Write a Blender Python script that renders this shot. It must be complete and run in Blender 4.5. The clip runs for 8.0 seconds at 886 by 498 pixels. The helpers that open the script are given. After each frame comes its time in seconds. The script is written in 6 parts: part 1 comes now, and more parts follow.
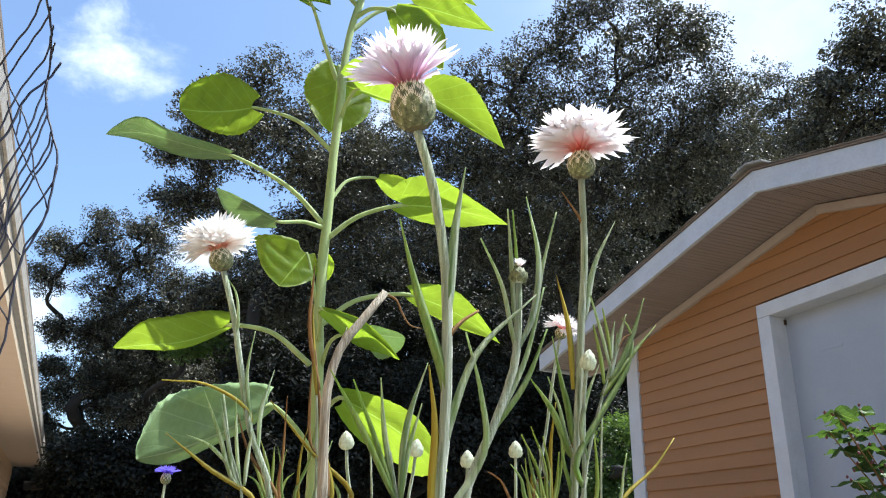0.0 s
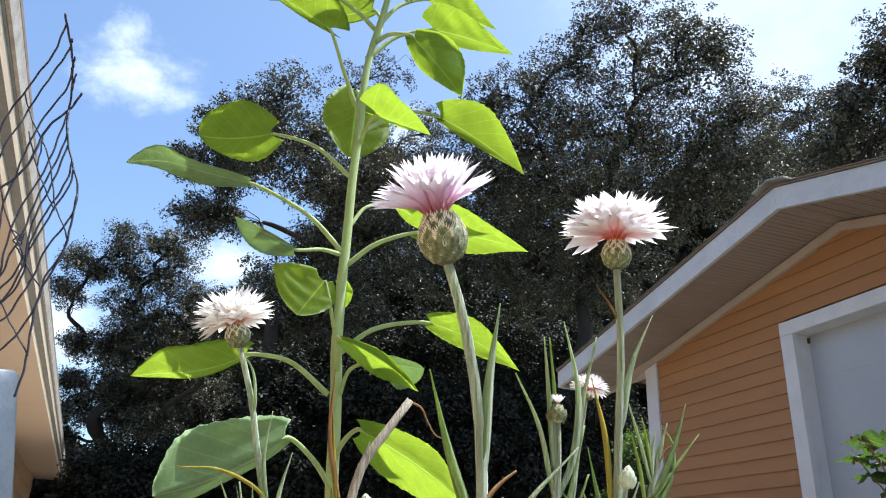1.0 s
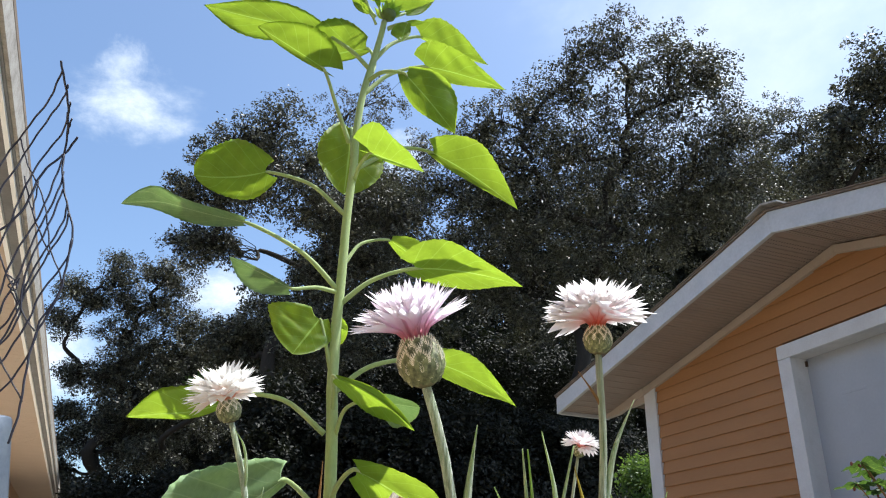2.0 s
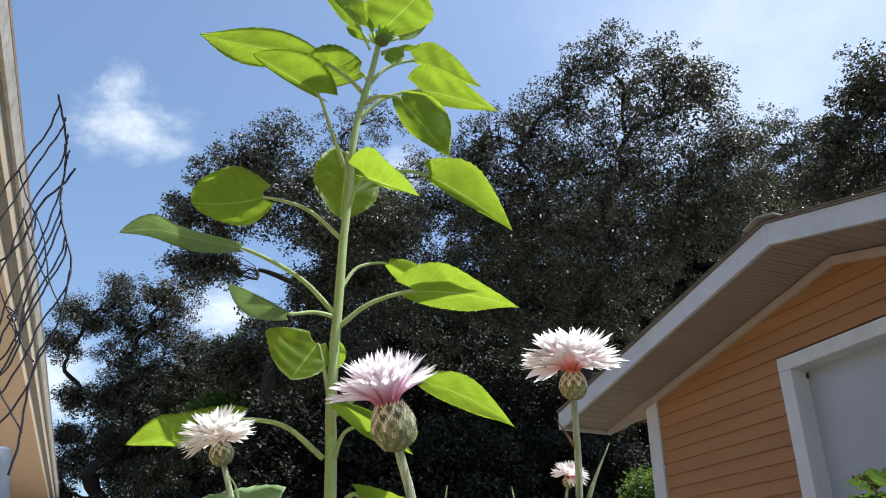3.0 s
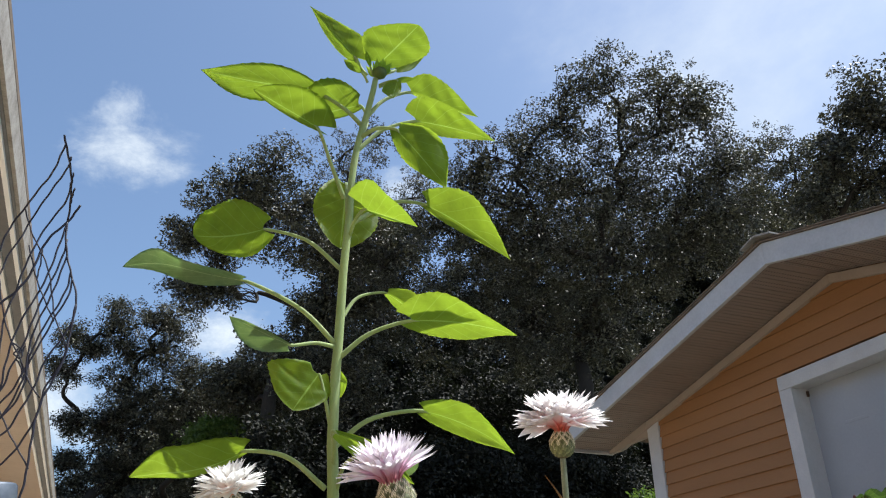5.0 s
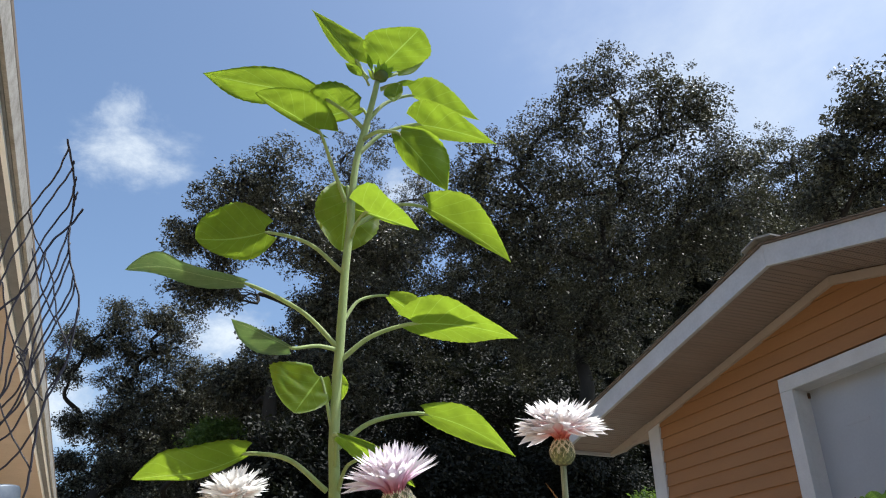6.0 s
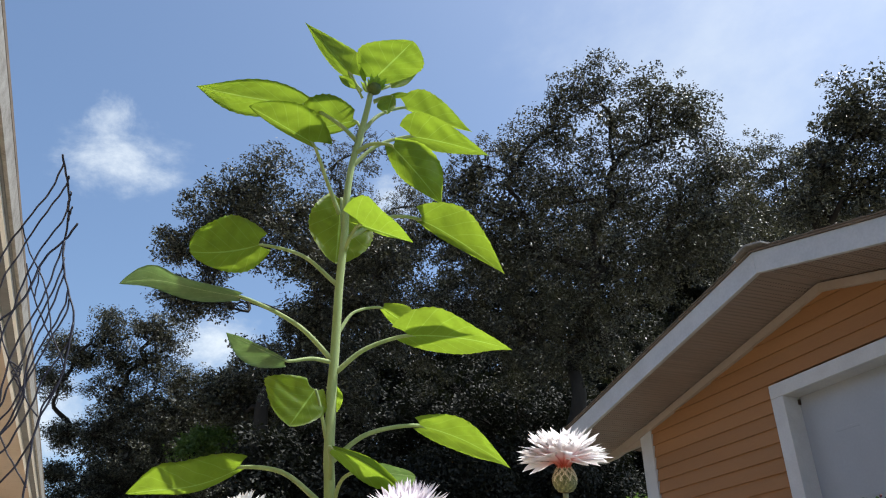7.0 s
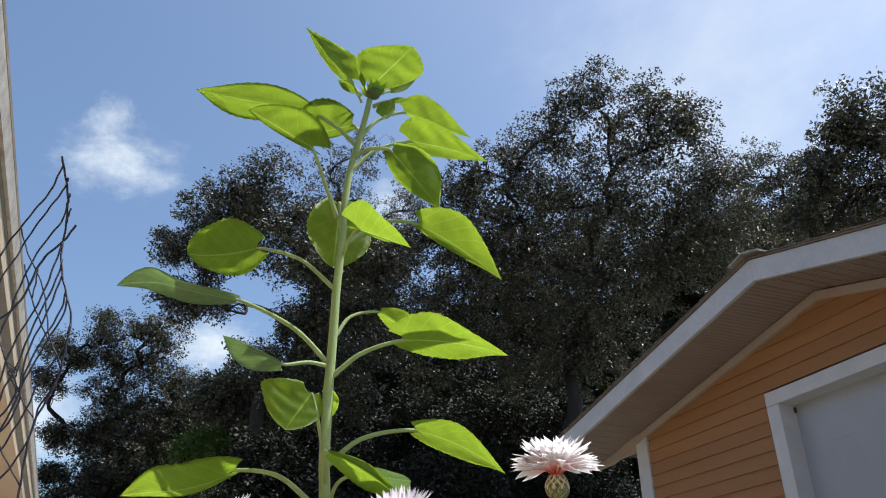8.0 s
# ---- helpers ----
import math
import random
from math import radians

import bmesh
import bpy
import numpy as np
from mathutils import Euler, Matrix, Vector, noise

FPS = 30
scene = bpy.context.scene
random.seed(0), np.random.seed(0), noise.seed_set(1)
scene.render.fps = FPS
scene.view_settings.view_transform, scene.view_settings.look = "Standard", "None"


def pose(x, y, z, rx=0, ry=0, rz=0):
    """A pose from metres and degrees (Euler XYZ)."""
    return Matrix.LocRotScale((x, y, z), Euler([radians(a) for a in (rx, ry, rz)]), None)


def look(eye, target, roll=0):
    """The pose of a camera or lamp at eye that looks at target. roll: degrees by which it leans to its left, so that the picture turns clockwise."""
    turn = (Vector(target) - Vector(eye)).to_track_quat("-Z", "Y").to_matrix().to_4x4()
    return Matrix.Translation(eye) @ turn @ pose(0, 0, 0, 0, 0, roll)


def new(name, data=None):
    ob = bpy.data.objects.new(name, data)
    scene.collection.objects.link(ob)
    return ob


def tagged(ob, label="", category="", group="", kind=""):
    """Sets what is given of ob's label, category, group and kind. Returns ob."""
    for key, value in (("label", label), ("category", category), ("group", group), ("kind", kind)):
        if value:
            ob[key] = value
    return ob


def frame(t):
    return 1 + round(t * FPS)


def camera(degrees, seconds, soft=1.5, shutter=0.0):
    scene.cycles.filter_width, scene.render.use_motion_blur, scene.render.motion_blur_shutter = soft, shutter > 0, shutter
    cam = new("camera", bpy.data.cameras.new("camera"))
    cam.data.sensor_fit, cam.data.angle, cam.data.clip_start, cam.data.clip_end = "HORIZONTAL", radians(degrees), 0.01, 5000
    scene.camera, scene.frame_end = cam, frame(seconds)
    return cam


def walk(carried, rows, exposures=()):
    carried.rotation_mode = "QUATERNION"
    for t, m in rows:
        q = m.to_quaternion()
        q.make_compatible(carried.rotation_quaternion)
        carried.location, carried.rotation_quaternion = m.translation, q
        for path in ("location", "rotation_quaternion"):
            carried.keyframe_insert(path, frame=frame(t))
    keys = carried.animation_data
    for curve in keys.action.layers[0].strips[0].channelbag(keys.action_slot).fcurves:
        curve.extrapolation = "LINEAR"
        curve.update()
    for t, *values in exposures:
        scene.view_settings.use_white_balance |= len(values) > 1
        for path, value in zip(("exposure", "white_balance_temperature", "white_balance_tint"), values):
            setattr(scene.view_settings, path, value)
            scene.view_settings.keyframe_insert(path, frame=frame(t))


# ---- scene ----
cam = camera(61.63, 8.0, soft=1.1)
PATH = [
    (0, pose(0.0052, 0.0145, 0.6276, 112.216, -1.827, -21.387)),
    (0.2, pose(0.0042, 0.0187, 0.6337, 111.979, -1.752, -20.863)),
    (0.5, pose(0.0022, 0.0242, 0.6440, 111.967, -2.232, -20.334)),
    (1, pose(0.0022, 0.0176, 0.6560, 113.163, -2.386, -20.159)),
    (1.5, pose(0.0003, 0.0096, 0.6635, 114.221, -2.030, -19.951)),
    (1.7, pose(-0.0004, 0.0077, 0.6670, 114.607, -1.950, -20.185)),
    (2.8, pose(0.0064, -0.0076, 0.6807, 115.982, -0.717, -19.352)),
    (3, pose(0.0021, -0.0119, 0.6791, 116.265, -0.725, -19.698)),
    (3.5, pose(-0.0068, -0.0400, 0.6811, 117.011, -0.630, -19.927)),
    (4, pose(-0.0017, -0.0400, 0.6856, 117.554, -0.335, -19.939)),
    (4.5, pose(-0.0046, -0.0376, 0.6859, 117.736, -0.064, -19.517)),
    (6, pose(-0.0082, -0.0424, 0.6871, 117.882, -0.144, -19.402)),
    (6.5, pose(-0.0178, -0.0476, 0.6894, 118.280, 0.151, -19.686)),
    (7, pose(-0.0166, -0.0511, 0.6925, 118.406, 0.362, -19.902)),
    (7.5, pose(-0.0152, -0.0556, 0.6939, 118.315, 0.290, -19.769)),
    (8, pose(-0.0177, -0.0555, 0.6923, 118.725, -0.080, -20.344)),
]
EXPOSURES = [(0, 0.93, 5900, 5), (1.5, 0.79, 5950, 6), (3, 0.49, 6100, 6), (3.5, 0.43, 6100, 6), (4, 0.38, 6100, 6), (6, 0.30, 6100, 6), (8, 0.27, 6100, 6)]
walk(cam, PATH, EXPOSURES)

# ---- world and sun ----
SUN_AZ, SUN_EL = 100.0, 63.5
world = bpy.data.worlds.new("sky")
scene.world = world
world.use_nodes = True
wn = world.node_tree.nodes
sky = wn.new("ShaderNodeTexSky")
sky.sky_type = "NISHITA"
sky.sun_disc = False
sky.sun_elevation, sky.sun_rotation = radians(SUN_EL), radians(SUN_AZ)
sky.air_density, sky.dust_density, sky.ozone_density = 1.0, 2.1, 1.7
wn["Background"].inputs["Strength"].default_value = 0.145
world.node_tree.links.new(sky.outputs["Color"], wn["Background"].inputs["Color"])
sun = new("sun", bpy.data.lights.new("sun", "SUN"))
sun.data.energy, sun.data.angle, sun.data.color = 5.0, radians(0.53), (1.0, 0.95, 0.87)
a, e = radians(SUN_AZ), radians(SUN_EL)
to_sun = Vector((math.sin(a) * math.cos(e), math.cos(a) * math.cos(e), math.sin(e)))
sun.matrix_world = look(to_sun * 60, (0, 0, 0))


# ---- materials ----
def node(nt, kind, **inputs):
    n = nt.nodes.new("ShaderNode" + kind)
    for key, value in inputs.items():
        n.inputs[key.replace("_", " ")].default_value = value
    return n


def ramp(nt, source, stops):
    n = nt.nodes.new("ShaderNodeValToRGB")
    while len(n.color_ramp.elements) < len(stops):
        n.color_ramp.elements.new(0.5)
    for el, (at, col) in zip(n.color_ramp.elements, stops):
        el.position, el.color = at, (*col, 1)
    nt.links.new(source, n.inputs["Fac"])
    return n.outputs["Color"]


def surface(name, dark, light, scale=8.0, rough=0.6, bump=0.1, fine=60.0, thin=0.0, glow=None, metal=0.0, spec=0.5, stretch=(1, 1, 1), vary=0.0, spread=0.18, fuzz=0.0):
    """Two scales of noise between two colours, with relief; thin: the share of light let through, tinted by glow."""
    m = bpy.data.materials.new(name)
    m.use_nodes = True
    nt = m.node_tree
    p = nt.nodes["Principled BSDF"]
    tc = node(nt, "TexCoord")
    mp = node(nt, "Mapping", Scale=stretch)
    nt.links.new(tc.outputs["Object"], mp.inputs["Vector"])
    n1 = node(nt, "TexNoise", Scale=scale, Detail=5.0, Roughness=0.6)
    n2 = node(nt, "TexNoise", Scale=fine, Detail=4.0, Roughness=0.65)
    for n in (n1, n2):
        nt.links.new(mp.outputs["Vector"], n.inputs["Vector"])
    mix = node(nt, "Mix")
    mix.inputs["Factor"].default_value = 0.4
    nt.links.new(n1.outputs["Fac"], mix.inputs["A"])
    nt.links.new(n2.outputs["Fac"], mix.inputs["B"])
    col = ramp(nt, mix.outputs["Result"], [(0.5 - spread, dark), (0.5 + spread, light)])
    if vary:
        oi = node(nt, "ObjectInfo")
        hsv = node(nt, "HueSaturation")
        mr = node(nt, "MapRange", To_Min=1 - vary, To_Max=1 + vary)
        nt.links.new(oi.outputs["Random"], mr.inputs["Value"])
        nt.links.new(mr.outputs["Result"], hsv.inputs["Value"])
        nt.links.new(col, hsv.inputs["Color"])
        col = hsv.outputs["Color"]
    nt.links.new(col, p.inputs["Base Color"])
    p.inputs["Roughness"].default_value, p.inputs["Metallic"].default_value = rough, metal
    p.inputs["Specular IOR Level"].default_value = spec
    p.inputs["Sheen Weight"].default_value, p.inputs["Sheen Roughness"].default_value = fuzz, 0.35
    if bump:
        b = node(nt, "Bump", Strength=bump, Distance=0.002)
        nt.links.new(n2.outputs["Fac"], b.inputs["Height"])
        nt.links.new(b.outputs["Normal"], p.inputs["Normal"])
    if thin:
        tr = node(nt, "BsdfTranslucent")
        tint = node(nt, "MixRGB")
        tint.blend_type = "MULTIPLY"
        tint.inputs["Fac"].default_value = 0.0
        if glow:
            g = ramp(nt, mix.outputs["Result"], [(0.3, tuple(c * 0.8 for c in glow)), (0.7, glow)])
            nt.links.new(g, tr.inputs["Color"])
        else:
            nt.links.new(col, tr.inputs["Color"])
        ms = node(nt, "MixShader", Fac=thin)
        nt.links.new(p.outputs["BSDF"], ms.inputs[1])
        nt.links.new(tr.outputs["BSDF"], ms.inputs[2])
        nt.links.new(ms.outputs["Shader"], nt.nodes["Material Output"].inputs["Surface"])
    return m


def leaf_surface(name, dark, light, glow, thin=0.5, vein=(0.46, 0.58, 0.12), rough=0.5):
    """A broad leaf with a pale midrib and side veins, drawn in the leaf's own UV square."""
    m = surface(name, dark, light, scale=25, rough=rough, bump=0.25, fine=140, thin=thin, glow=glow, vary=0.12)
    nt = m.node_tree
    uv = node(nt, "UVMap")
    sx = node(nt, "SeparateXYZ")
    nt.links.new(uv.outputs["UV"], sx.inputs["Vector"])

    def op(kind, a, b=None):
        n = nt.nodes.new("ShaderNodeMath")
        n.operation = kind
        for i, v in enumerate((a, b)):
            if v is None:
                continue
            if isinstance(v, (int, float)):
                n.inputs[i].default_value = v
            else:
                nt.links.new(v, n.inputs[i])
        return n.outputs[0]
    across = op("ABSOLUTE", op("SUBTRACT", sx.outputs["X"], 0.5))
    mid = op("LESS_THAN", across, 0.013)
    curve = op("MULTIPLY", op("POWER", across, 0.8), 0.62)
    side = op("LESS_THAN", op("FRACT", op("MULTIPLY", op("SUBTRACT", sx.outputs["Y"], curve), 5.7)), 0.065)
    fine = op("LESS_THAN", op("FRACT", op("MULTIPLY", op("ADD", sx.outputs["Y"], op("MULTIPLY", across, 0.9)), 19.0)), 0.07)
    mask = op("MAXIMUM", op("MULTIPLY", mid, 0.85), op("MAXIMUM", op("MULTIPLY", side, 0.30), op("MULTIPLY", fine, 0.08)))
    for link in list(nt.links):
        if link.to_socket.name in ("Base Color", "Color") and link.to_node.type in ("BSDF_PRINCIPLED", "BSDF_TRANSLUCENT"):
            mx = node(nt, "MixRGB")
            nt.links.new(mask, mx.inputs["Fac"])
            nt.links.new(link.from_socket, mx.inputs["Color1"])
            mx.inputs["Color2"].default_value = (*vein, 1)
            nt.links.new(mx.outputs["Color"], link.to_socket)
    return m


def floret_surface(name, base, middle, tip, glow=0.7):
    """A petal: colour runs along its length, with fine length-wise streaks."""
    m = bpy.data.materials.new(name)
    m.use_nodes = True
    nt = m.node_tree
    p = nt.nodes["Principled BSDF"]
    uv = node(nt, "UVMap")
    sx = node(nt, "SeparateXYZ")
    nt.links.new(uv.outputs["UV"], sx.inputs["Vector"])
    mp = node(nt, "Mapping", Scale=(30, 2, 1))
    nt.links.new(uv.outputs["UV"], mp.inputs["Vector"])
    ns = node(nt, "TexNoise", Scale=1.0, Detail=3.0)
    nt.links.new(mp.outputs["Vector"], ns.inputs["Vector"])
    ad = nt.nodes.new("ShaderNodeMath")
    ad.operation = "MULTIPLY_ADD"
    nt.links.new(ns.outputs["Fac"], ad.inputs[0])
    ad.inputs[1].default_value = 0.25
    nt.links.new(sx.outputs["Y"], ad.inputs[2])
    col = ramp(nt, ad.outputs[0], [(0.24, base), (0.50, middle), (0.86, tip)])
    nt.links.new(col, p.inputs["Base Color"])
    p.inputs["Roughness"].default_value = 0.6
    tr = node(nt, "BsdfTranslucent")
    nt.links.new(col, tr.inputs["Color"])
    ms = node(nt, "MixShader", Fac=glow)
    nt.links.new(p.outputs["BSDF"], ms.inputs[1])
    nt.links.new(tr.outputs["BSDF"], ms.inputs[2])
    nt.links.new(ms.outputs["Shader"], nt.nodes["Material Output"].inputs["Surface"])
    return m


M_PEACH = surface("peach_siding", (0.30, 0.145, 0.055), (0.365, 0.185, 0.075), scale=2.2, rough=0.68, bump=0.12, fine=90, stretch=(1, 0.25, 2), vary=0.06)
M_TAN = surface("tan_siding", (0.52, 0.35, 0.21), (0.62, 0.43, 0.27), scale=1.5, rough=0.55, bump=0.1, fine=40, vary=0.04)
M_WHITE = surface("white_paint", (0.50, 0.51, 0.53), (0.63, 0.64, 0.66), scale=6, rough=0.5, bump=0.15, fine=90, vary=0.03)
M_FASCIA = surface("weathered_white_paint", (0.40, 0.41, 0.425), (0.55, 0.56, 0.58), scale=4, rough=0.55, bump=0.2, fine=60)
M_CREAM = surface("cream_trim", (0.36, 0.30, 0.255), (0.42, 0.355, 0.305), scale=5, rough=0.455, bump=0.1, fine=80)
M_HSOFFIT = surface("tan_soffit", (0.40, 0.31, 0.235), (0.46, 0.365, 0.285), scale=5, rough=0.455, bump=0.1, fine=80)
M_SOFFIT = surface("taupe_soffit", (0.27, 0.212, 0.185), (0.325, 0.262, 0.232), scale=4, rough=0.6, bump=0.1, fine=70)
M_BRIGHT = surface("white_metal_paint", (0.84, 0.86, 0.88), (0.90, 0.91, 0.93), scale=6, rough=0.4, bump=0.1, fine=90)
M_TAUPE = surface("taupe_metal", (0.10, 0.102, 0.108), (0.17, 0.172, 0.18), scale=8, rough=0.6, bump=0.1)
M_HOLE = surface("dark_vent_hole", (0.07, 0.055, 0.045), (0.11, 0.09, 0.075), rough=0.9, bump=0)
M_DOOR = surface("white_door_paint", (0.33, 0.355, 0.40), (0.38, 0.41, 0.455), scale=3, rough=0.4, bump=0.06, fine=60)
M_RUST = surface("dark_rusty_steel", (0.03, 0.022, 0.018), (0.09, 0.05, 0.03), scale=60, rough=0.7, bump=0.3, fine=300)
M_SHINGLE = surface("brown_shingle", (0.10, 0.075, 0.055), (0.22, 0.17, 0.13), scale=12, rough=0.9, bump=0.6, fine=160)
M_WIRE = surface("dark_fence_wire", (0.008, 0.009, 0.022), (0.022, 0.024, 0.05), scale=120, rough=0.55, bump=0.2, fine=500)
M_PIPE = surface("grey_blue_pipe", (0.085, 0.105, 0.145), (0.15, 0.175, 0.22), scale=25, rough=0.45, bump=0.08, fine=150, metal=0.3)
M_GROUND = surface("sandy_thin_grass", (0.10, 0.10, 0.065), (0.26, 0.24, 0.19), scale=0.8, rough=0.95, bump=0.6, fine=30)


def bounce_strip(m, edge, bounce_tone):
    """Unseen pale bounce strip along the house, with a wandering edge, on the thin grass."""
    nt = m.node_tree
    link = next(l for l in nt.links if l.to_socket.name == "Base Color")
    tc = node(nt, "TexCoord")
    sx = node(nt, "SeparateXYZ")
    nt.links.new(tc.outputs["Object"], sx.inputs["Vector"])
    ns = node(nt, "TexNoise", Scale=1.3, Detail=6.0)
    nt.links.new(tc.outputs["Object"], ns.inputs["Vector"])
    ad = nt.nodes.new("ShaderNodeMath")
    ad.operation = "MULTIPLY_ADD"
    nt.links.new(ns.outputs["Fac"], ad.inputs[0])
    ad.inputs[1].default_value = 1.2
    nt.links.new(sx.outputs["X"], ad.inputs[2])
    mr = node(nt, "MapRange", From_Min=edge, From_Max=edge + 0.5, To_Min=1.0, To_Max=0.0)
    nt.links.new(ad.outputs[0], mr.inputs["Value"])
    grain = ramp(nt, ns.outputs["Fac"], [(0.35, tuple(c * 0.8 for c in bounce_tone)), (0.65, bounce_tone)])
    mx = node(nt, "MixRGB")
    nt.links.new(mr.outputs["Result"], mx.inputs["Fac"])
    nt.links.new(link.from_socket, mx.inputs["Color1"])
    nt.links.new(grain, mx.inputs["Color2"])
    nt.links.new(mx.outputs["Color"], link.to_socket)


# Pale ground added out of view, to bounce light up at the eave.
bounce_strip(M_GROUND, -0.2, (0.64, 0.56, 0.45))
M_SOIL = surface("dark_soil", (0.03, 0.02, 0.013), (0.09, 0.06, 0.04), scale=12, rough=0.95, bump=0.8, fine=90)
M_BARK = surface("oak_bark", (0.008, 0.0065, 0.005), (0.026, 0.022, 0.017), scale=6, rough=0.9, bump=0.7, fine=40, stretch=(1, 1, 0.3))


def foliage(name, tones, glow, thin, rough, spec):
    """Small hard leaves: every leaf takes a tone of its own, on a slow drift through the crown."""
    m = bpy.data.materials.new(name)
    m.use_nodes = True
    nt = m.node_tree
    p = nt.nodes["Principled BSDF"]
    tc = node(nt, "TexCoord")
    ns = node(nt, "TexNoise", Scale=5.0, Detail=3.0)
    nt.links.new(tc.outputs["Object"], ns.inputs["Vector"])
    geo = node(nt, "NewGeometry")
    mix = node(nt, "Mix")
    mix.inputs["Factor"].default_value = 0.35
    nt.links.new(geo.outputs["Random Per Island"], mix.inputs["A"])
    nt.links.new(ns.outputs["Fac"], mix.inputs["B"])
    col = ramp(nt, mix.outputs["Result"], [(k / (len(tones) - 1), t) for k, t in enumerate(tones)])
    nt.links.new(col, p.inputs["Base Color"])
    p.inputs["Roughness"].default_value, p.inputs["Specular IOR Level"].default_value = rough, spec
    tr = node(nt, "BsdfTranslucent", Color=(*glow, 1))
    ms = node(nt, "MixShader", Fac=thin)
    nt.links.new(p.outputs["BSDF"], ms.inputs[1])
    nt.links.new(tr.outputs["BSDF"], ms.inputs[2])
    nt.links.new(ms.outputs["Shader"], nt.nodes["Material Output"].inputs["Surface"])
    return m


# Oak tones: near-black ends paint in crown shade, pale ends paint in leaf glints.
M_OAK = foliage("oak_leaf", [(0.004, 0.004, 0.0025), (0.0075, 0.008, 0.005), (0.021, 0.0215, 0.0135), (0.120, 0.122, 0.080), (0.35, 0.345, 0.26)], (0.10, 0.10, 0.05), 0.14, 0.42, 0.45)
# Near-black copy of the oak leaf: the understorey's shade is put into its colour.
M_OAK_SHADE = foliage("shade_coloured_leaf", [(0.004, 0.0045, 0.0025), (0.008, 0.009, 0.004), (0.016, 0.017, 0.009)], (0.03, 0.04, 0.012), 0.1, 0.6, 0.3)
M_SHRUB = foliage("shrub_leaf", [(0.03, 0.05, 0.012), (0.06, 0.10, 0.02), (0.11, 0.16, 0.04)], (0.20, 0.32, 0.05), 0.35, 0.4, 0.4)
M_SUNLEAF = leaf_surface("sunflower_leaf", (0.07, 0.15, 0.02), (0.14, 0.25, 0.04), (0.54, 0.72, 0.055), thin=0.64, vein=(0.56, 0.74, 0.18))
# Pale copy of the leaf: sky sheen and sunlight are put into its colour.
M_SUNLEAF_PALE = leaf_surface("pale_sky_sheen_leaf", (0.20, 0.31, 0.15), (0.33, 0.45, 0.25), (0.36, 0.52, 0.12), thin=0.25, vein=(0.5, 0.62, 0.34))
M_SUNSTEM = surface("hairy_green_stem", (0.30, 0.40, 0.13), (0.52, 0.62, 0.27), scale=30, rough=0.6, bump=0.5, fine=900, stretch=(1, 1, 0.15), thin=0.25, glow=(0.5, 0.65, 0.14), fuzz=0.4)
M_BUD = surface("sunflower_bud", (0.06, 0.10, 0.02), (0.16, 0.22, 0.06), scale=60, rough=0.6, bump=0.4, fine=300, thin=0.2, glow=(0.4, 0.5, 0.03))
M_STEM = surface("woolly_grey_green_stem", (0.15, 0.23, 0.09), (0.70, 0.78, 0.58), scale=700, rough=0.7, bump=0.9, fine=2000, stretch=(1, 1, 0.025), thin=0.25, glow=(0.80, 0.90, 0.58), spread=0.10, fuzz=0.8)
M_BLADE = surface("grey_green_blade", (0.12, 0.24, 0.04), (0.46, 0.58, 0.20), scale=700, rough=0.55, bump=0.7, fine=2200, stretch=(1, 1, 0.03), thin=0.48, glow=(0.46, 0.66, 0.10), vary=0.25, spread=0.12, fuzz=0.3)
M_SILVER = surface("silvery_blade", (0.20, 0.32, 0.11), (0.78, 0.84, 0.64), scale=700, rough=0.6, bump=0.8, fine=2200, stretch=(1, 1, 0.03), thin=0.48, glow=(0.62, 0.80, 0.32), vary=0.18, spread=0.08, fuzz=0.6)
M_YELLOW = surface("yellowing_blade", (0.30, 0.20, 0.02), (0.42, 0.40, 0.05), scale=50, rough=0.6, bump=0.4, fine=600, stretch=(1, 1, 0.12), thin=0.35, glow=(0.6, 0.5, 0.04), vary=0.2)
M_BROWN = surface("withered_blade", (0.13, 0.06, 0.025), (0.34, 0.20, 0.07), scale=60, rough=0.75, bump=0.6, fine=600, stretch=(1, 1, 0.15), thin=0.2, glow=(0.5, 0.25, 0.05), vary=0.25)
M_TUFT = surface("olive_green_blade", (0.17, 0.27, 0.05), (0.48, 0.54, 0.18), scale=500, rough=0.5, bump=0.5, fine=1500, stretch=(1, 1, 0.04), thin=0.42, glow=(0.56, 0.68, 0.12), vary=0.25, spread=0.12)
M_PALEBUD = surface("pale_closed_bud", (0.42, 0.48, 0.32), (0.82, 0.85, 0.72), scale=400, rough=0.6, bump=0.3, fine=1200, thin=0.3, glow=(0.7, 0.8, 0.5), vary=0.1)
M_RIDGE = surface("weathered_grey_cap", (0.16, 0.14, 0.12), (0.40, 0.38, 0.35), scale=14, rough=0.7, bump=0.5, fine=120)
M_DEAD = surface("dead_grey_stalk", (0.20, 0.165, 0.115), (0.62, 0.56, 0.45), scale=300, rough=0.8, bump=0.9, fine=1200, stretch=(1, 1, 0.05), spread=0.12)
M_CALYX = surface("calyx_olive", (0.07, 0.06, 0.025), (0.17, 0.15, 0.07), scale=260, rough=0.6, bump=0.5, fine=900, thin=0.1, glow=(0.4, 0.38, 0.15))
M_BRACT = surface("fringed_bract", (0.065, 0.078, 0.028), (0.26, 0.275, 0.12), scale=500, rough=0.6, bump=0.3, fine=1200, vary=0.25, spread=0.10)
M_FRINGE = surface("pale_bract_fringe", (0.58, 0.50, 0.34), (0.88, 0.84, 0.70), scale=420, rough=0.7, bump=0.3, fine=1200)
M_PINK = floret_surface("pink_petal", (0.62, 0.22, 0.28), (0.80, 0.58, 0.72), (0.90, 0.85, 0.90))
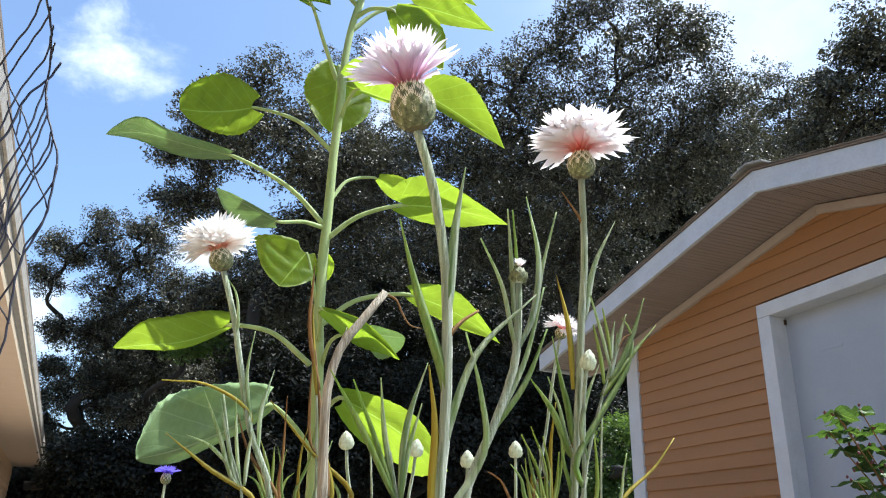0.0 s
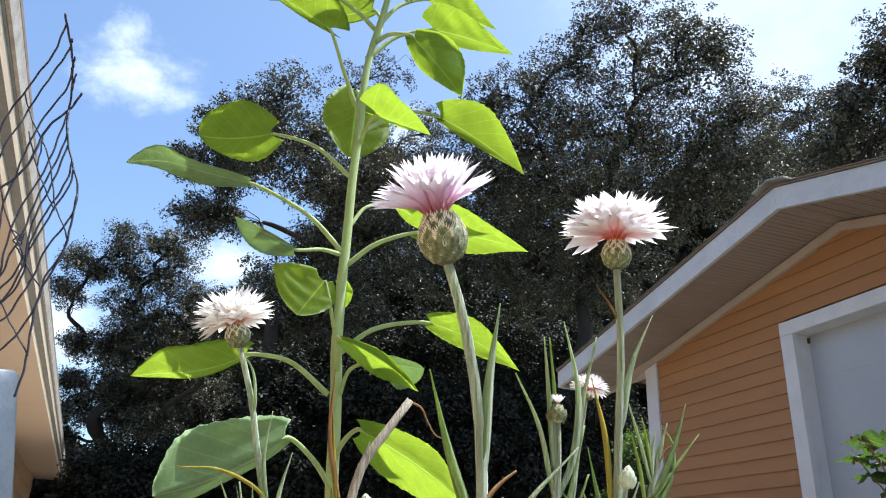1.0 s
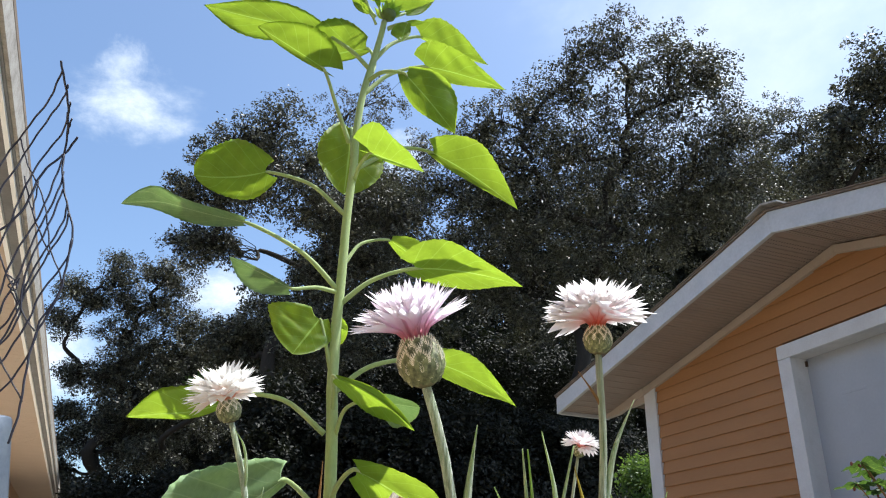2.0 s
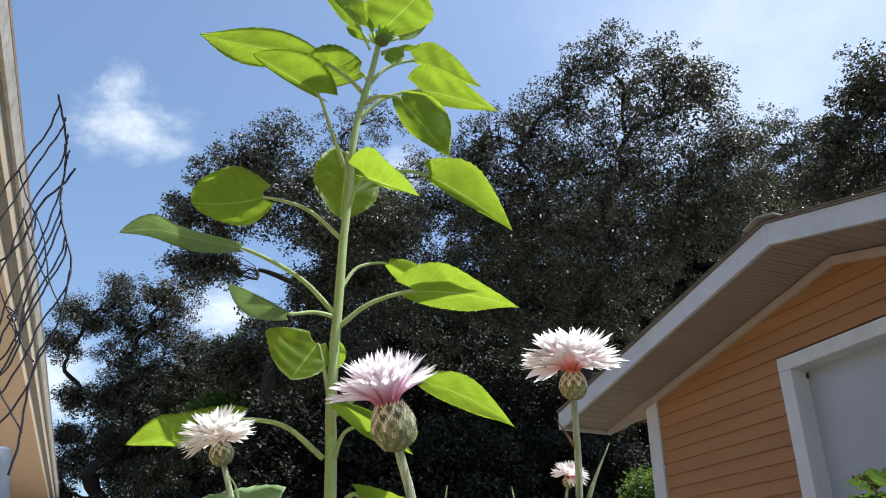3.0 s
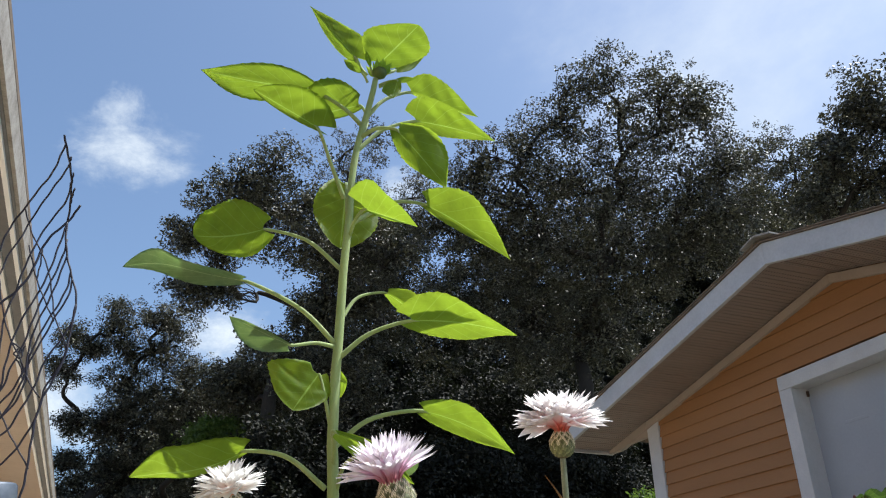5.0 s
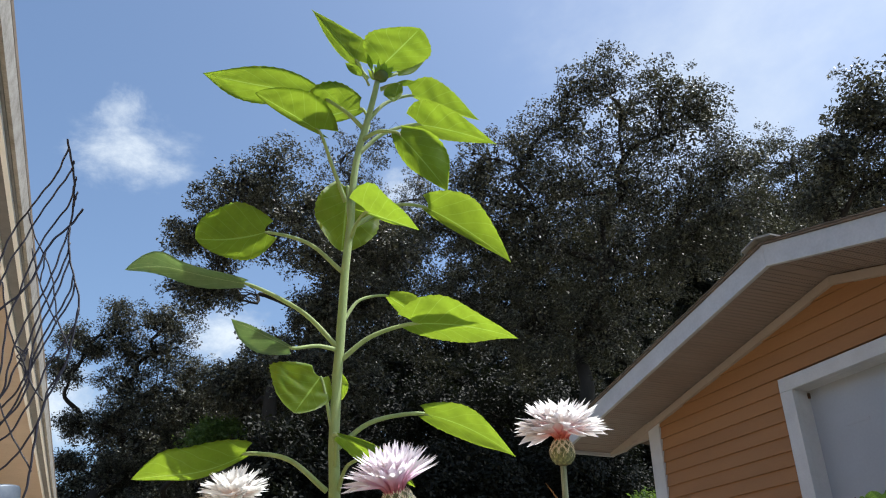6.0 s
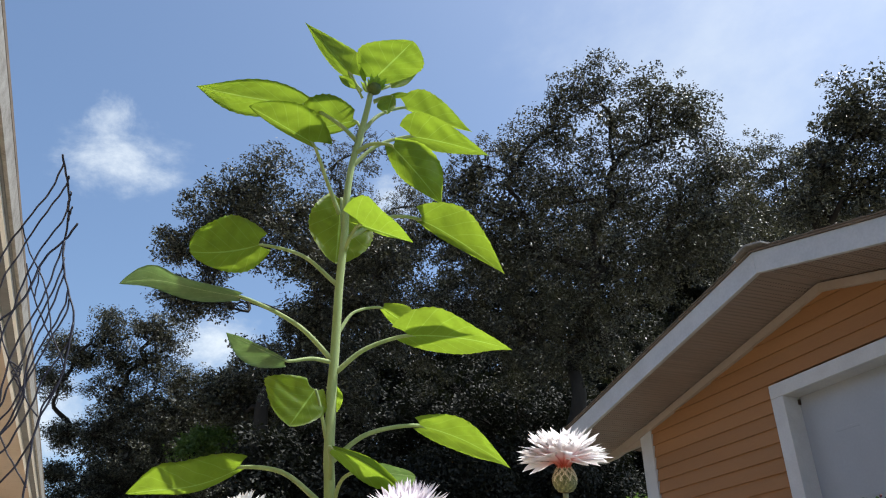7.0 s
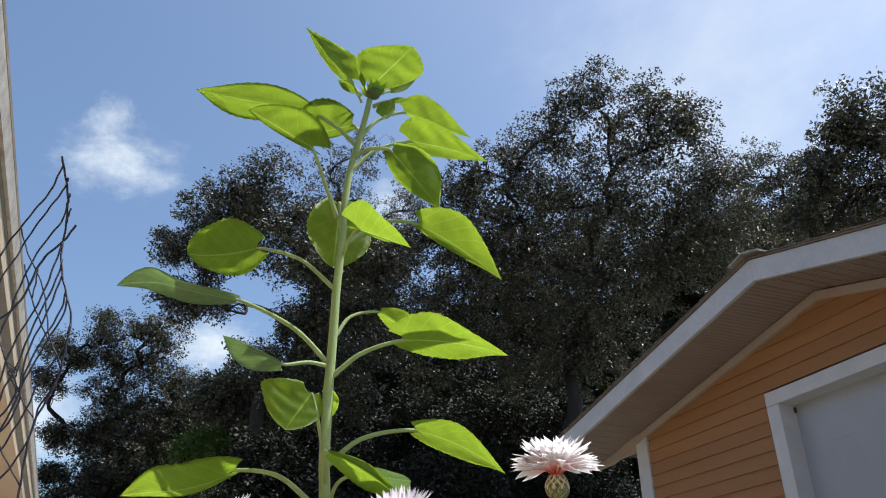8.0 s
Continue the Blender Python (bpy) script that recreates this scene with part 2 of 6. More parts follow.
M_PALE = floret_surface("pale_pink_petal", (0.70, 0.17, 0.10), (0.88, 0.70, 0.70), (0.91, 0.88, 0.88))
M_CREAMY = floret_surface("white_petal", (0.70, 0.24, 0.10), (0.89, 0.80, 0.75), (0.91, 0.90, 0.88))
M_VIOLET = floret_surface("violet_blue_petal", (0.08, 0.03, 0.30), (0.13, 0.08, 0.55), (0.22, 0.18, 0.75))
M_BERRY = surface("dark_red_bud", (0.045, 0.010, 0.012), (0.20, 0.045, 0.045), scale=200, rough=0.6, bump=0.2, fine=600)
M_BUSHLEAF = leaf_surface("bush_leaf", (0.025, 0.055, 0.014), (0.06, 0.11, 0.03), (0.12, 0.23, 0.03), thin=0.3)


# ---- helpers for shapes ----
def thing(name, at, label, category, group="", kind=""):
    ob = new(name)
    ob.location = at
    ob.empty_display_size = 0.05
    return tagged(ob, label, category, group, kind)


def root_of(ob):
    at = Vector((0, 0, 0))
    while ob:
        at += ob.location
        ob = ob.parent
    return at


def mesh_of(name, bm, material, smooth=True):
    me = bpy.data.meshes.new(name)
    bm.to_mesh(me)
    bm.free()
    me.materials.append(material)
    if smooth:
        me.polygons.foreach_set("use_smooth", [True] * len(me.polygons))
    return me


def part(name, bm, material, parent, label="", smooth=False):
    """Links a bmesh, given in world metres, as one mesh under a thing or a part."""
    at = root_of(parent)
    bmesh.ops.translate(bm, verts=bm.verts, vec=-at)
    ob = new(name, mesh_of(name, bm, material, smooth))
    ob.parent = parent
    return tagged(ob, label)


def box(bm, lo, hi):
    vs = [bm.verts.new((x, y, z)) for x in (lo[0], hi[0]) for y in (lo[1], hi[1]) for z in (lo[2], hi[2])]
    for f in ((0, 1, 3, 2), (4, 6, 7, 5), (0, 4, 5, 1), (2, 3, 7, 6), (0, 2, 6, 4), (1, 5, 7, 3)):
        bm.faces.new([vs[i] for i in f])
    return vs


def prism(bm, outline, direction):
    """A solid: a planar outline swept along a direction."""
    d = Vector(direction)
    a = [bm.verts.new(p) for p in outline]
    b = [bm.verts.new(Vector(p) + d) for p in outline]
    n = len(a)
    bm.faces.new(a)
    bm.faces.new(b[::-1])
    for i in range(n):
        bm.faces.new((a[i], b[i], b[(i + 1) % n], a[(i + 1) % n]))
    bmesh.ops.recalc_face_normals(bm, faces=bm.faces[:])


def bevelled(bm, width=0.004):
    bmesh.ops.bevel(bm, geom=bm.edges[:], offset=width, segments=2, affect="EDGES", profile=0.5)
    return bm


def spline(points, n):
    """A smooth line through the points, in n steps, that does not overshoot where they lie unevenly."""
    p = [Vector(q) for q in points]
    if len(p) == 2:
        return [p[0].lerp(p[1], i / n) for i in range(n + 1)]
    dt = [max(1e-5, (b - a).length) ** 0.5 for a, b in zip(p, p[1:])]
    v = [(b - a) / d for a, b, d in zip(p, p[1:], dt)]
    m = [v[0]] + [(v[i - 1] * dt[i] + v[i] * dt[i - 1]) / (dt[i - 1] + dt[i]) for i in range(1, len(v))] + [v[-1]]
    knots = [0.0]
    for d in dt:
        knots.append(knots[-1] + d)
    out, j = [], 0
    for i in range(n + 1):
        u = knots[-1] * i / n
        while j < len(dt) - 1 and u > knots[j + 1]:
            j += 1
        f, d = (u - knots[j]) / dt[j], dt[j]
        out.append((2 * f ** 3 - 3 * f * f + 1) * p[j] + (f ** 3 - 2 * f * f + f) * d * m[j] + (3 * f * f - 2 * f ** 3) * p[j + 1] + (f ** 3 - f * f) * d * m[j + 1])
    return out


def tube(bm, points, radii, sides=8, ribs=0.0):
    """A tapered tube along the points; radii: one for each point or (first, last)."""
    n = len(points)
    if len(radii) == 2 and n != 2:
        radii = [radii[0] + (radii[1] - radii[0]) * i / (n - 1) for i in range(n)]
    rings, ref = [], Vector((0.31, 0.87, 0.2))
    for i, p in enumerate(points):
        t = (points[min(i + 1, n - 1)] - points[max(i - 1, 0)]).normalized()
        u = (ref - ref.dot(t) * t).normalized()
        ref = u
        v = t.cross(u)
        rings.append([bm.verts.new(p + radii[i] * (1 + (ribs if k % 2 else -ribs)) * (math.cos(2 * math.pi * k / sides) * u + math.sin(2 * math.pi * k / sides) * v)) for k in range(sides)])
    for a, b in zip(rings, rings[1:]):
        for k in range(sides):
            bm.faces.new((a[k], a[(k + 1) % sides], b[(k + 1) % sides], b[k]))
    bm.faces.new(rings[0][::-1])
    bm.faces.new(rings[-1])
    return bm


def lathe(bm, centre, axis, profile, sides=20):
    """A turned body: profile rows of (height, radius) along the axis."""
    q = Vector(axis).to_track_quat("Z", "Y")
    rings = [[bm.verts.new(Vector(centre) + q @ Vector((r * math.cos(2 * math.pi * k / sides), r * math.sin(2 * math.pi * k / sides), h))) for k in range(sides)] for h, r in profile]
    for a, b in zip(rings, rings[1:]):
        for k in range(sides):
            bm.faces.new((a[k], a[(k + 1) % sides], b[(k + 1) % sides], b[k]))
    bm.faces.new(rings[0][::-1])
    bm.faces.new(rings[-1])
    return bm


# ---- ground ----
bm = bmesh.new()
rings = [[bm.verts.new((r * math.cos(k * math.pi / 24), r * math.sin(k * math.pi / 24), 0 if r < 60 else -0.002 * (r - 60))) for k in range(48)] for r in (2, 6, 15, 40, 120, 500, 1500)]
bm.faces.new(rings[0])
for r0, r1 in zip(rings, rings[1:]):
    for k in range(48):
        bm.faces.new((r0[k], r1[k], r1[(k + 1) % 48], r0[(k + 1) % 48]))
ground = new("ground", mesh_of("ground", bm, M_GROUND))
tagged(ground, "sandy yard with thin grass running to the horizon", "yard", kind="structure")
bm = bmesh.new()
rng = random.Random(5)
rows = [[bm.verts.new((x + 0.12 * noise.noise((y * 3, 7, i * 0.2)), y + 0.12 * noise.noise((x * 3, 2, j * 0.2)), 0.03 + 0.02 * noise.noise((x * 5, y * 5, 0)) if 0 < i < 13 and 0 < j < 13 else -0.01)) for j, y in enumerate(np.linspace(0.02, 1.7, 14))] for i, x in enumerate(np.linspace(-0.6, 1.3, 14))]
for i in range(13):
    for j in range(13):
        bm.faces.new((rows[i][j], rows[i + 1][j], rows[i + 1][j + 1], rows[i][j + 1]))
bed = new("flower_bed", mesh_of("flower_bed", bm, M_SOIL))
tagged(bed, "dark soil bed under the flowers", "soil", kind="structure")

# ---- clouds, very far off ----
def cloud_material(name, seed, gain):
    """White vapour: it glows, and thins out to nothing where its noise and its rim say so."""
    m = bpy.data.materials.new(name)
    m.use_nodes = True
    nt = m.node_tree
    nt.nodes.remove(nt.nodes["Principled BSDF"])
    uv = node(nt, "UVMap")
    mp = node(nt, "Mapping", Location=(seed, seed * 0.7, 0))
    nt.links.new(uv.outputs["UV"], mp.inputs["Vector"])
    warp = node(nt, "TexNoise", Scale=3.2, Detail=10.0, Roughness=0.66, Distortion=0.15)
    nt.links.new(mp.outputs["Vector"], warp.inputs["Vector"])
    length = nt.nodes.new("ShaderNodeVectorMath")
    length.operation = "DISTANCE"
    nt.links.new(uv.outputs["UV"], length.inputs[0])
    length.inputs[1].default_value = (0.5, 0.5, 0)
    rim = node(nt, "MapRange", From_Min=0.06, From_Max=0.5, To_Min=0.26, To_Max=-0.40)
    nt.links.new(length.outputs["Value"], rim.inputs["Value"])
    add = nt.nodes.new("ShaderNodeMath")
    add.operation = "ADD"
    nt.links.new(warp.outputs["Fac"], add.inputs[0])
    nt.links.new(rim.outputs["Result"], add.inputs[1])
    soft = node(nt, "MapRange", From_Min=0.42, From_Max=0.98, To_Min=0.0, To_Max=gain)
    soft.interpolation_type = "SMOOTHSTEP"
    nt.links.new(add.outputs[0], soft.inputs["Value"])
    em = node(nt, "Emission", Color=(0.93, 0.96, 1.0, 1), Strength=CLOUD_GLOW)
    tr = node(nt, "BsdfTransparent")
    ms = node(nt, "MixShader")
    nt.links.new(soft.outputs["Result"], ms.inputs["Fac"])
    nt.links.new(tr.outputs["BSDF"], ms.inputs[1])
    nt.links.new(em.outputs["Emission"], ms.inputs[2])
    nt.links.new(ms.outputs["Shader"], nt.nodes["Material Output"].inputs["Surface"])
    return m


CLOUD_GLOW = 0.84


def cloud(at, width, height, lean, seed, gain, label):
    """A shallow domed patch of vapour that faces the garden."""
    at = Vector(at)
    q = at.to_track_quat("Z", "Y")
    bm = bmesh.new()
    uvl = bm.loops.layers.uv.verify()
    n = 10
    grid = [[bm.verts.new(q @ (Matrix.Rotation(radians(lean), 3, "Z") @ Vector(((i / n - 0.5) * width, (j / n - 0.5) * height, 0.1 * width * ((i / n - 0.5) ** 2 + (j / n - 0.5) ** 2))))) for j in range(n + 1)] for i in range(n + 1)]
    for i in range(n):
        for j in range(n):
            f = bm.faces.new((grid[i][j], grid[i + 1][j], grid[i + 1][j + 1], grid[i][j + 1]))
            for l, (a, b) in zip(f.loops, ((i, j), (i + 1, j), (i + 1, j + 1), (i, j + 1))):
                l[uvl].uv = (a / n, b / n)
    ob = new("cloud", mesh_of("cloud", bm, cloud_material("cloud_vapour", seed, gain)))
    ob.location = at
    return tagged(ob, label, "cloud", kind="structure")


cloud((-172, 1256, 792), 440, 290, -8, 3.1, 0.95, "small ragged white cloud in a blue sky")
cloud((-196, 1219, 852), 170, 190, 0, 6.4, 0.6, "thin white wisp above the cloud")
cloud((45, 1410, 520), 420, 260, 0, 8.7, 0.95, "white cloud low behind the oaks")
cloud((337, 1247, 800), 330, 260, 0, 17.9, 0.95, "white cloud glimpsed between the oak crowns")
cloud((980, 1010, 1060), 2100, 1500, 0, 11.3, 0.55, "wide pale cloud behind the oak crowns")

cloud((-199, 1391, 354), 330, 330, 0, 5.2, 0.95, "white cloud low behind the spreading oak")

# ---- shed with a gable front ----
XW, XF = 3.623, 3.128          # front wall, rake board
YP, YC, YR = 3.06, 5.148, 1.10  # peak, far corner, near corner
ZP = 2.715                      # wall's top at the peak
SL, SR = 0.196, 0.27            # slopes of the two roof sides
DEPTH = 5.0


def gable(y, top=ZP):
    return top - (SL * (y - YP) if y > YP else SR * (YP - y))


shed = thing("shed", (XW, YP, 0), "peach-sided garden shed with white trim, standing on a sandy yard", "shed")
bm = bmesh.new()
DL, DR, DT = 3.641, 2.458, 2.198   # outer edges of the door's casing
CW = 0.10
outline = [(XW + 0.02, y, z) for y, z in ((YC - 0.02, 0), (YC - 0.02, gable(YC) - 0.02), (YP, ZP - 0.02), (YR + 0.02, gable(YR) - 0.02), (YR + 0.02, 0), (DR + 0.05, 0), (DR + 0.05, DT - 0.05), (DL - 0.05, DT - 0.05), (DL - 0.05, 0))]
prism(bm, outline, (0.08, 0, 0))
wall = part("wall", bm, M_PEACH, shed, "peach lap-sided gable wall")
bm = bmesh.new()
box(bm, (XW + 0.1, YC - 0.08, 0), (XW + DEPTH, YC - 0.02, gable(YC) - 0.03))
part("side_wall", bm, M_PEACH, shed)
bm = bmesh.new()
box(bm, (XW + 0.1, YR + 0.02, 0), (XW + DEPTH, YR + 0.08, gable(YR) - 0.03))
part("side_wall", bm, M_PEACH, shed)
bm = bmesh.new()
prism(bm, [(XW + DEPTH, y, z) for y, z in ((YC - 0.02, 0), (YC - 0.02, gable(YC) - 0.02), (YP, ZP - 0.02), (YR + 0.02, gable(YR) - 0.02), (YR + 0.02, 0))], (0.08, 0, 0))
part("back_wall", bm, M_PEACH, shed)
COURSE = 0.0925
for i in range(28):
    z0 = 0.07 + i * COURSE + 0.02
    z1 = z0 + COURSE + 0.012
    if z0 > ZP - 0.08:
        break
    lim0 = (max(YR + 0.03, YP - (ZP - 0.02 - z0) / SR), min(YC - 0.03, YP + (ZP - 0.02 - z0) / SL))
    lim1 = (max(YR + 0.03, YP - max(0.0, ZP - 0.02 - z1) / SR), min(YC - 0.03, YP + max(0.0, ZP - 0.02 - z1) / SL))
    spans = [(lim0[0], lim1[0], lim0[1], lim1[1])]
    if z0 < DT - 0.03:
        spans = [(lim0[0], lim1[0], DR + 0.02, DR + 0.02), (DL - 0.02, DL - 0.02, lim0[1], lim1[1])]
    for a0, a1, b0, b1 in spans:
        bm = bmesh.new()
        v = [bm.verts.new(p) for p in ((XW - 0.012, a0, z0), (XW - 0.012, b0, z0), (XW + 0.004, b1, z1), (XW + 0.004, a1, z1), (XW + 0.02, a0, z0 + 0.002), (XW + 0.02, b0, z0 + 0.002))]
        for f in ((0, 1, 2, 3), (0, 4, 5, 1), (1, 5, 2), (0, 3, 4)):
            bm.faces.new([v[k] for k in f])
        part("siding_board", bm, M_PEACH, wall)
# corner boards, frieze, door
for y0, y1 in ((YC - 0.15, YC), (YR, YR + 0.15)):
    bm = bmesh.new()
    box(bm, (XW - 0.022, y0, 0.05), (XW + 0.012, y1, gable(y1 if y1 > YP else y0) - 0.01))
    part("corner_board", bevelled(bm), M_WHITE, shed, "white corner board")
for y0, y1 in ((YP, YC), (YR, YP)):
    bm = bmesh.new()
    prism(bm, [(XW - 0.03, y0, gable(y0) - 0.029), (XW - 0.03, y1, gable(y1) - 0.029), (XW - 0.03, y1, gable(y1) - 0.088), (XW - 0.03, y0, gable(y0) - 0.088)], (0.04, 0, 0))
    part("frieze_board", bevelled(bm, 0.003), M_CREAM, shed, "cream frieze board under the soffit")
door = new("door")
door.parent = shed
tagged(door, "white door set back in a white casing")
for n, lo, hi in (("casing", (XW - 0.03, DL - CW, 0.05), (XW + 0.014, DL, DT - 0.09)), ("casing", (XW - 0.03, DR, 0.05), (XW + 0.014, DR + CW, DT - 0.09)), ("casing", (XW - 0.034, DR, DT - 0.09), (XW + 0.014, DL, DT))):
    bm = bmesh.new()
    box(bm, lo, hi)
    part(n, bevelled(bm), M_WHITE, door)
bm = bmesh.new()
box(bm, (XW - 0.02, DL + 0.001, 0.05), (XW + 0.01, DL + 0.014, DT - 0.03))
part("channel_strip", bm, M_WHITE, door)
for lo, hi in (((XW + 0.012, DL - CW, 0.03), (XW + 0.13, DL - CW + 0.02, DT - 0.09)), ((XW + 0.012, DR + CW - 0.02, 0.03), (XW + 0.13, DR + CW, DT - 0.09)), ((XW + 0.012, DR + CW, DT - 0.09), (XW + 0.13, DL - CW, DT - 0.07))):
    bm = bmesh.new()
    box(bm, lo, hi)
    part("jamb", bm, M_WHITE, door)
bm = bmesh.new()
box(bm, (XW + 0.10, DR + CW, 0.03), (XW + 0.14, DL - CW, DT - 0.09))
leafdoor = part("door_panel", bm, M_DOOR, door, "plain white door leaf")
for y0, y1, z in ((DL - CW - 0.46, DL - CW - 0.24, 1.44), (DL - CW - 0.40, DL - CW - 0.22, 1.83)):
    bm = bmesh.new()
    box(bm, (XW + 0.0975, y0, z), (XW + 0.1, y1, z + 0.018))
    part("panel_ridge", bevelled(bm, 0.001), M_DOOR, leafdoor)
bm = bmesh.new()
box(bm, (XW + 0.085, DL - CW - 0.012, DT - 0.14), (XW + 0.1, DL - CW + 0.002, DT - 0.105))
part("hinge", bevelled(bm, 0.002), M_RUST, door, "small dark rusty hinge")
# rake boards, soffits, roof
YE0, YE1 = 5.775, 0.45
FZ = 2.677
def rake(y):
    return FZ - (0.197 * (y - YP) if y > YP else SR * (YP - y))
for y0, y1 in ((YP, YE0), (YE1, YP)):
    bm = bmesh.new()
    prism(bm, [(XF, y0, rake(y0)), (XF, y1, rake(y1)), (XF, y1, rake(y1) + 0.14), (XF, y0, rake(y0) + 0.14)], (0.03, 0, 0))
    part("rake_board", bevelled(bm, 0.003), M_FASCIA, shed, "weathered white rake board")
    bm = bmesh.new()
    o = 0.02
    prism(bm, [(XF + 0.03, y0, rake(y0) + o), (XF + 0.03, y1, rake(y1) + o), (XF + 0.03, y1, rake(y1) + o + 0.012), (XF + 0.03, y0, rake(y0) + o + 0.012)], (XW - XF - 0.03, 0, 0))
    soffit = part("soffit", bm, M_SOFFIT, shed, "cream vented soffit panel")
    length = abs(y1 - y0)
    slots = bmesh.new()
    for k in range(int(length / 0.1)):
        y = min(y0, y1) + 0.05 + k * 0.1
        s = -0.197 if y > YP else SR
        bm = bmesh.new()
        w = 0.008
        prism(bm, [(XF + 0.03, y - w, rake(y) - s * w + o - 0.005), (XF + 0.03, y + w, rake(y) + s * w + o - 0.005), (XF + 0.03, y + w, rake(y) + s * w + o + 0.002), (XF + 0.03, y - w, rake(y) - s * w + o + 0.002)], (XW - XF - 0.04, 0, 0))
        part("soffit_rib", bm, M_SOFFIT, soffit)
        for j in range(22):
            for dy in (0.03, 0.06):
                x = XF + 0.05 + j * 0.0205
                yy = y + dy
                if YP - 0.02 < yy < YP + 0.02 or yy > max(y0, y1) - 0.01:
                    continue
                zz = rake(yy) + o - 0.0015
                slots.faces.new([slots.verts.new((x + a, yy + b, zz + s * b)) for a, b in ((0, -0.005), (0.007, -0.005), (0.007, 0.005), (0, 0.005))])
    tagged(part("perforation", slots, M_HOLE, soffit), kind="stuff")
    # roof: deck and courses of shingles
    bm = bmesh.new()
    prism(bm, [(XF - 0.012, y0, rake(y0) + 0.142), (XF - 0.012, y1, rake(y1) + 0.142), (XF - 0.012, y1, rake(y1) + 0.152), (XF - 0.012, y0, rake(y0) + 0.152)], (DEPTH + 0.9, 0, 0))
    roof = part("roof", bm, M_SHINGLE, shed, "brown shingle roof")
    for k in range(int(length / 0.14)):
        ya = y1 + (y0 - y1) * (k * 0.14 / length) if y0 == YP else y0 + (y1 - y0) * (k * 0.14 / length)
        yb = ya + (YP - ya) * min(1, 0.17 / max(0.01, abs(YP - ya)))
        bm = bmesh.new()
        prism(bm, [(XF - 0.018, ya, rake(ya) + 0.154), (XF - 0.018, yb, rake(yb) + 0.156), (XF - 0.018, yb, rake(yb) + 0.158), (XF - 0.018, ya, rake(ya) + 0.164)], (DEPTH + 0.9, 0, 0))
        part("shingle_course", bm, M_SHINGLE, roof)
bm = bmesh.new()
prism(bm, [(XF - 0.05, YP - 0.13, rake(YP) + 0.135), (XF - 0.05, YP, rake(YP) + 0.172), (XF - 0.05, YP + 0.13, rake(YP) + 0.142), (XF - 0.05, YP + 0.13, rake(YP) + 0.152), (XF - 0.05, YP, rake(YP) + 0.184), (XF - 0.05, YP - 0.13, rake(YP) + 0.147)], (DEPTH + 0.95, 0, 0))
part("ridge_cap", bm, M_RIDGE, shed, "bent weathered grey ridge cap")
# boxed eave at the far side
bm = bmesh.new()
box(bm, (XF + 0.032, YE0 - 0.03, rake(YE0) - 0.002), (XW + 0.02, YE0, rake(YE0) + 0.135))
part("eave_board", bm, M_FASCIA, shed)
bm = bmesh.new()
prism(bm, [(XW - 0.024, YC, rake(YE0) + 0.018), (XW - 0.024, YE0 - 0.04, rake(YE0) + 0.018), (XW - 0.024, YC, gable(YC) - 0.09)], (0.03, 0, 0))
part("eave_return", bm, M_CREAM, shed, "cream boxed eave return")
bm = bmesh.new()
ze = rake(YE0) - 0.001
ym = YP + (ZP - 0.088 - ze) / SL
prism(bm, [(XW - 0.03, YC + 0.002, gable(YC)), (XW - 0.03, YE0 - 0.034, gable(YE0 - 0.034)), (XW - 0.03, YE0 - 0.034, ze), (XW - 0.03, ym, ze), (XW - 0.03, YC + 0.002, gable(YC) - 0.088)], (0.04, 0, 0))
part("frieze_board", bm, M_CREAM, shed, "cream frieze board under the soffit")

# ---- long house beside the garden, seen along its eave ----
HM, HX, HZ = -0.0797, -0.503, 2.15            # bearing of the eave, its edge abreast of the camera, its height
HY0, HY1 = -5.0, 20.6
HALONG = Vector((HM, 1, 0)).normalized()
HIN = Vector((-1, HM, 0)).normalized()       # from the edge in towards the wall
house = thing("house", tuple(Vector((HX, 6, 0)) + HIN * 0.71), "tan-sided house with a level white-edged eave", "house")


def hpoint(y, v, z):
    """A point of the house: so far along the garden, so far in from the eave's edge, so high."""
    return Vector((HX, 0, z)) + HALONG * y + HIN * v


def hbar(name, v0, v1, z0, z1, material, label="", y0=HY0, y1=HY1, under=None, rise=0.0):
    bm = bmesh.new()
    prism(bm, [hpoint(y0, v0, z0), hpoint(y1, v0, z0), hpoint(y1, v0, z1), hpoint(y0, v0, z1)], HIN * (v1 - v0) + Vector((0, 0, rise)))
    return part(name, bm, material, under or house, label)


hwall = hbar("wall", 0.715, 7.0, 0, HZ + 0.06, M_TAN, "tan lap-sided wall")
for i in range(17):
    z0 = 0.08 + i * 0.118
    bm = bmesh.new()
    v = [bm.verts.new(p) for p in (hpoint(HY0, 0.698, z0), hpoint(HY1, 0.698, z0), hpoint(HY1, 0.713, z0 + 0.122), hpoint(HY0, 0.713, z0 + 0.122), hpoint(HY0, 0.714, z0), hpoint(HY1, 0.714, z0))]
    for f in ((0, 1, 2, 3), (0, 4, 5, 1)):
        bm.faces.new([v[k] for k in f])
    part("siding_board", bm, M_TAN, hwall)
hsoffit = hbar("soffit", 0.115, 0.714, HZ + 0.02, HZ + 0.035, M_HSOFFIT, "tan soffit")
for k in range(90):
    hbar("soffit_rib", 0.117, 0.697, HZ + 0.0194, HZ + 0.0205, M_HSOFFIT, y0=1.2 + k * 0.1, y1=1.212 + k * 0.1, under=hsoffit)
hbar("fascia", 0.094, 0.114, HZ - 0.004, HZ + 0.11, M_BRIGHT, "white fascia lip")
gutter = hbar("gutter", 0.043, 0.093, HZ + 0.012, HZ + 0.018, M_TAUPE, "weathered grey gutter bottom")
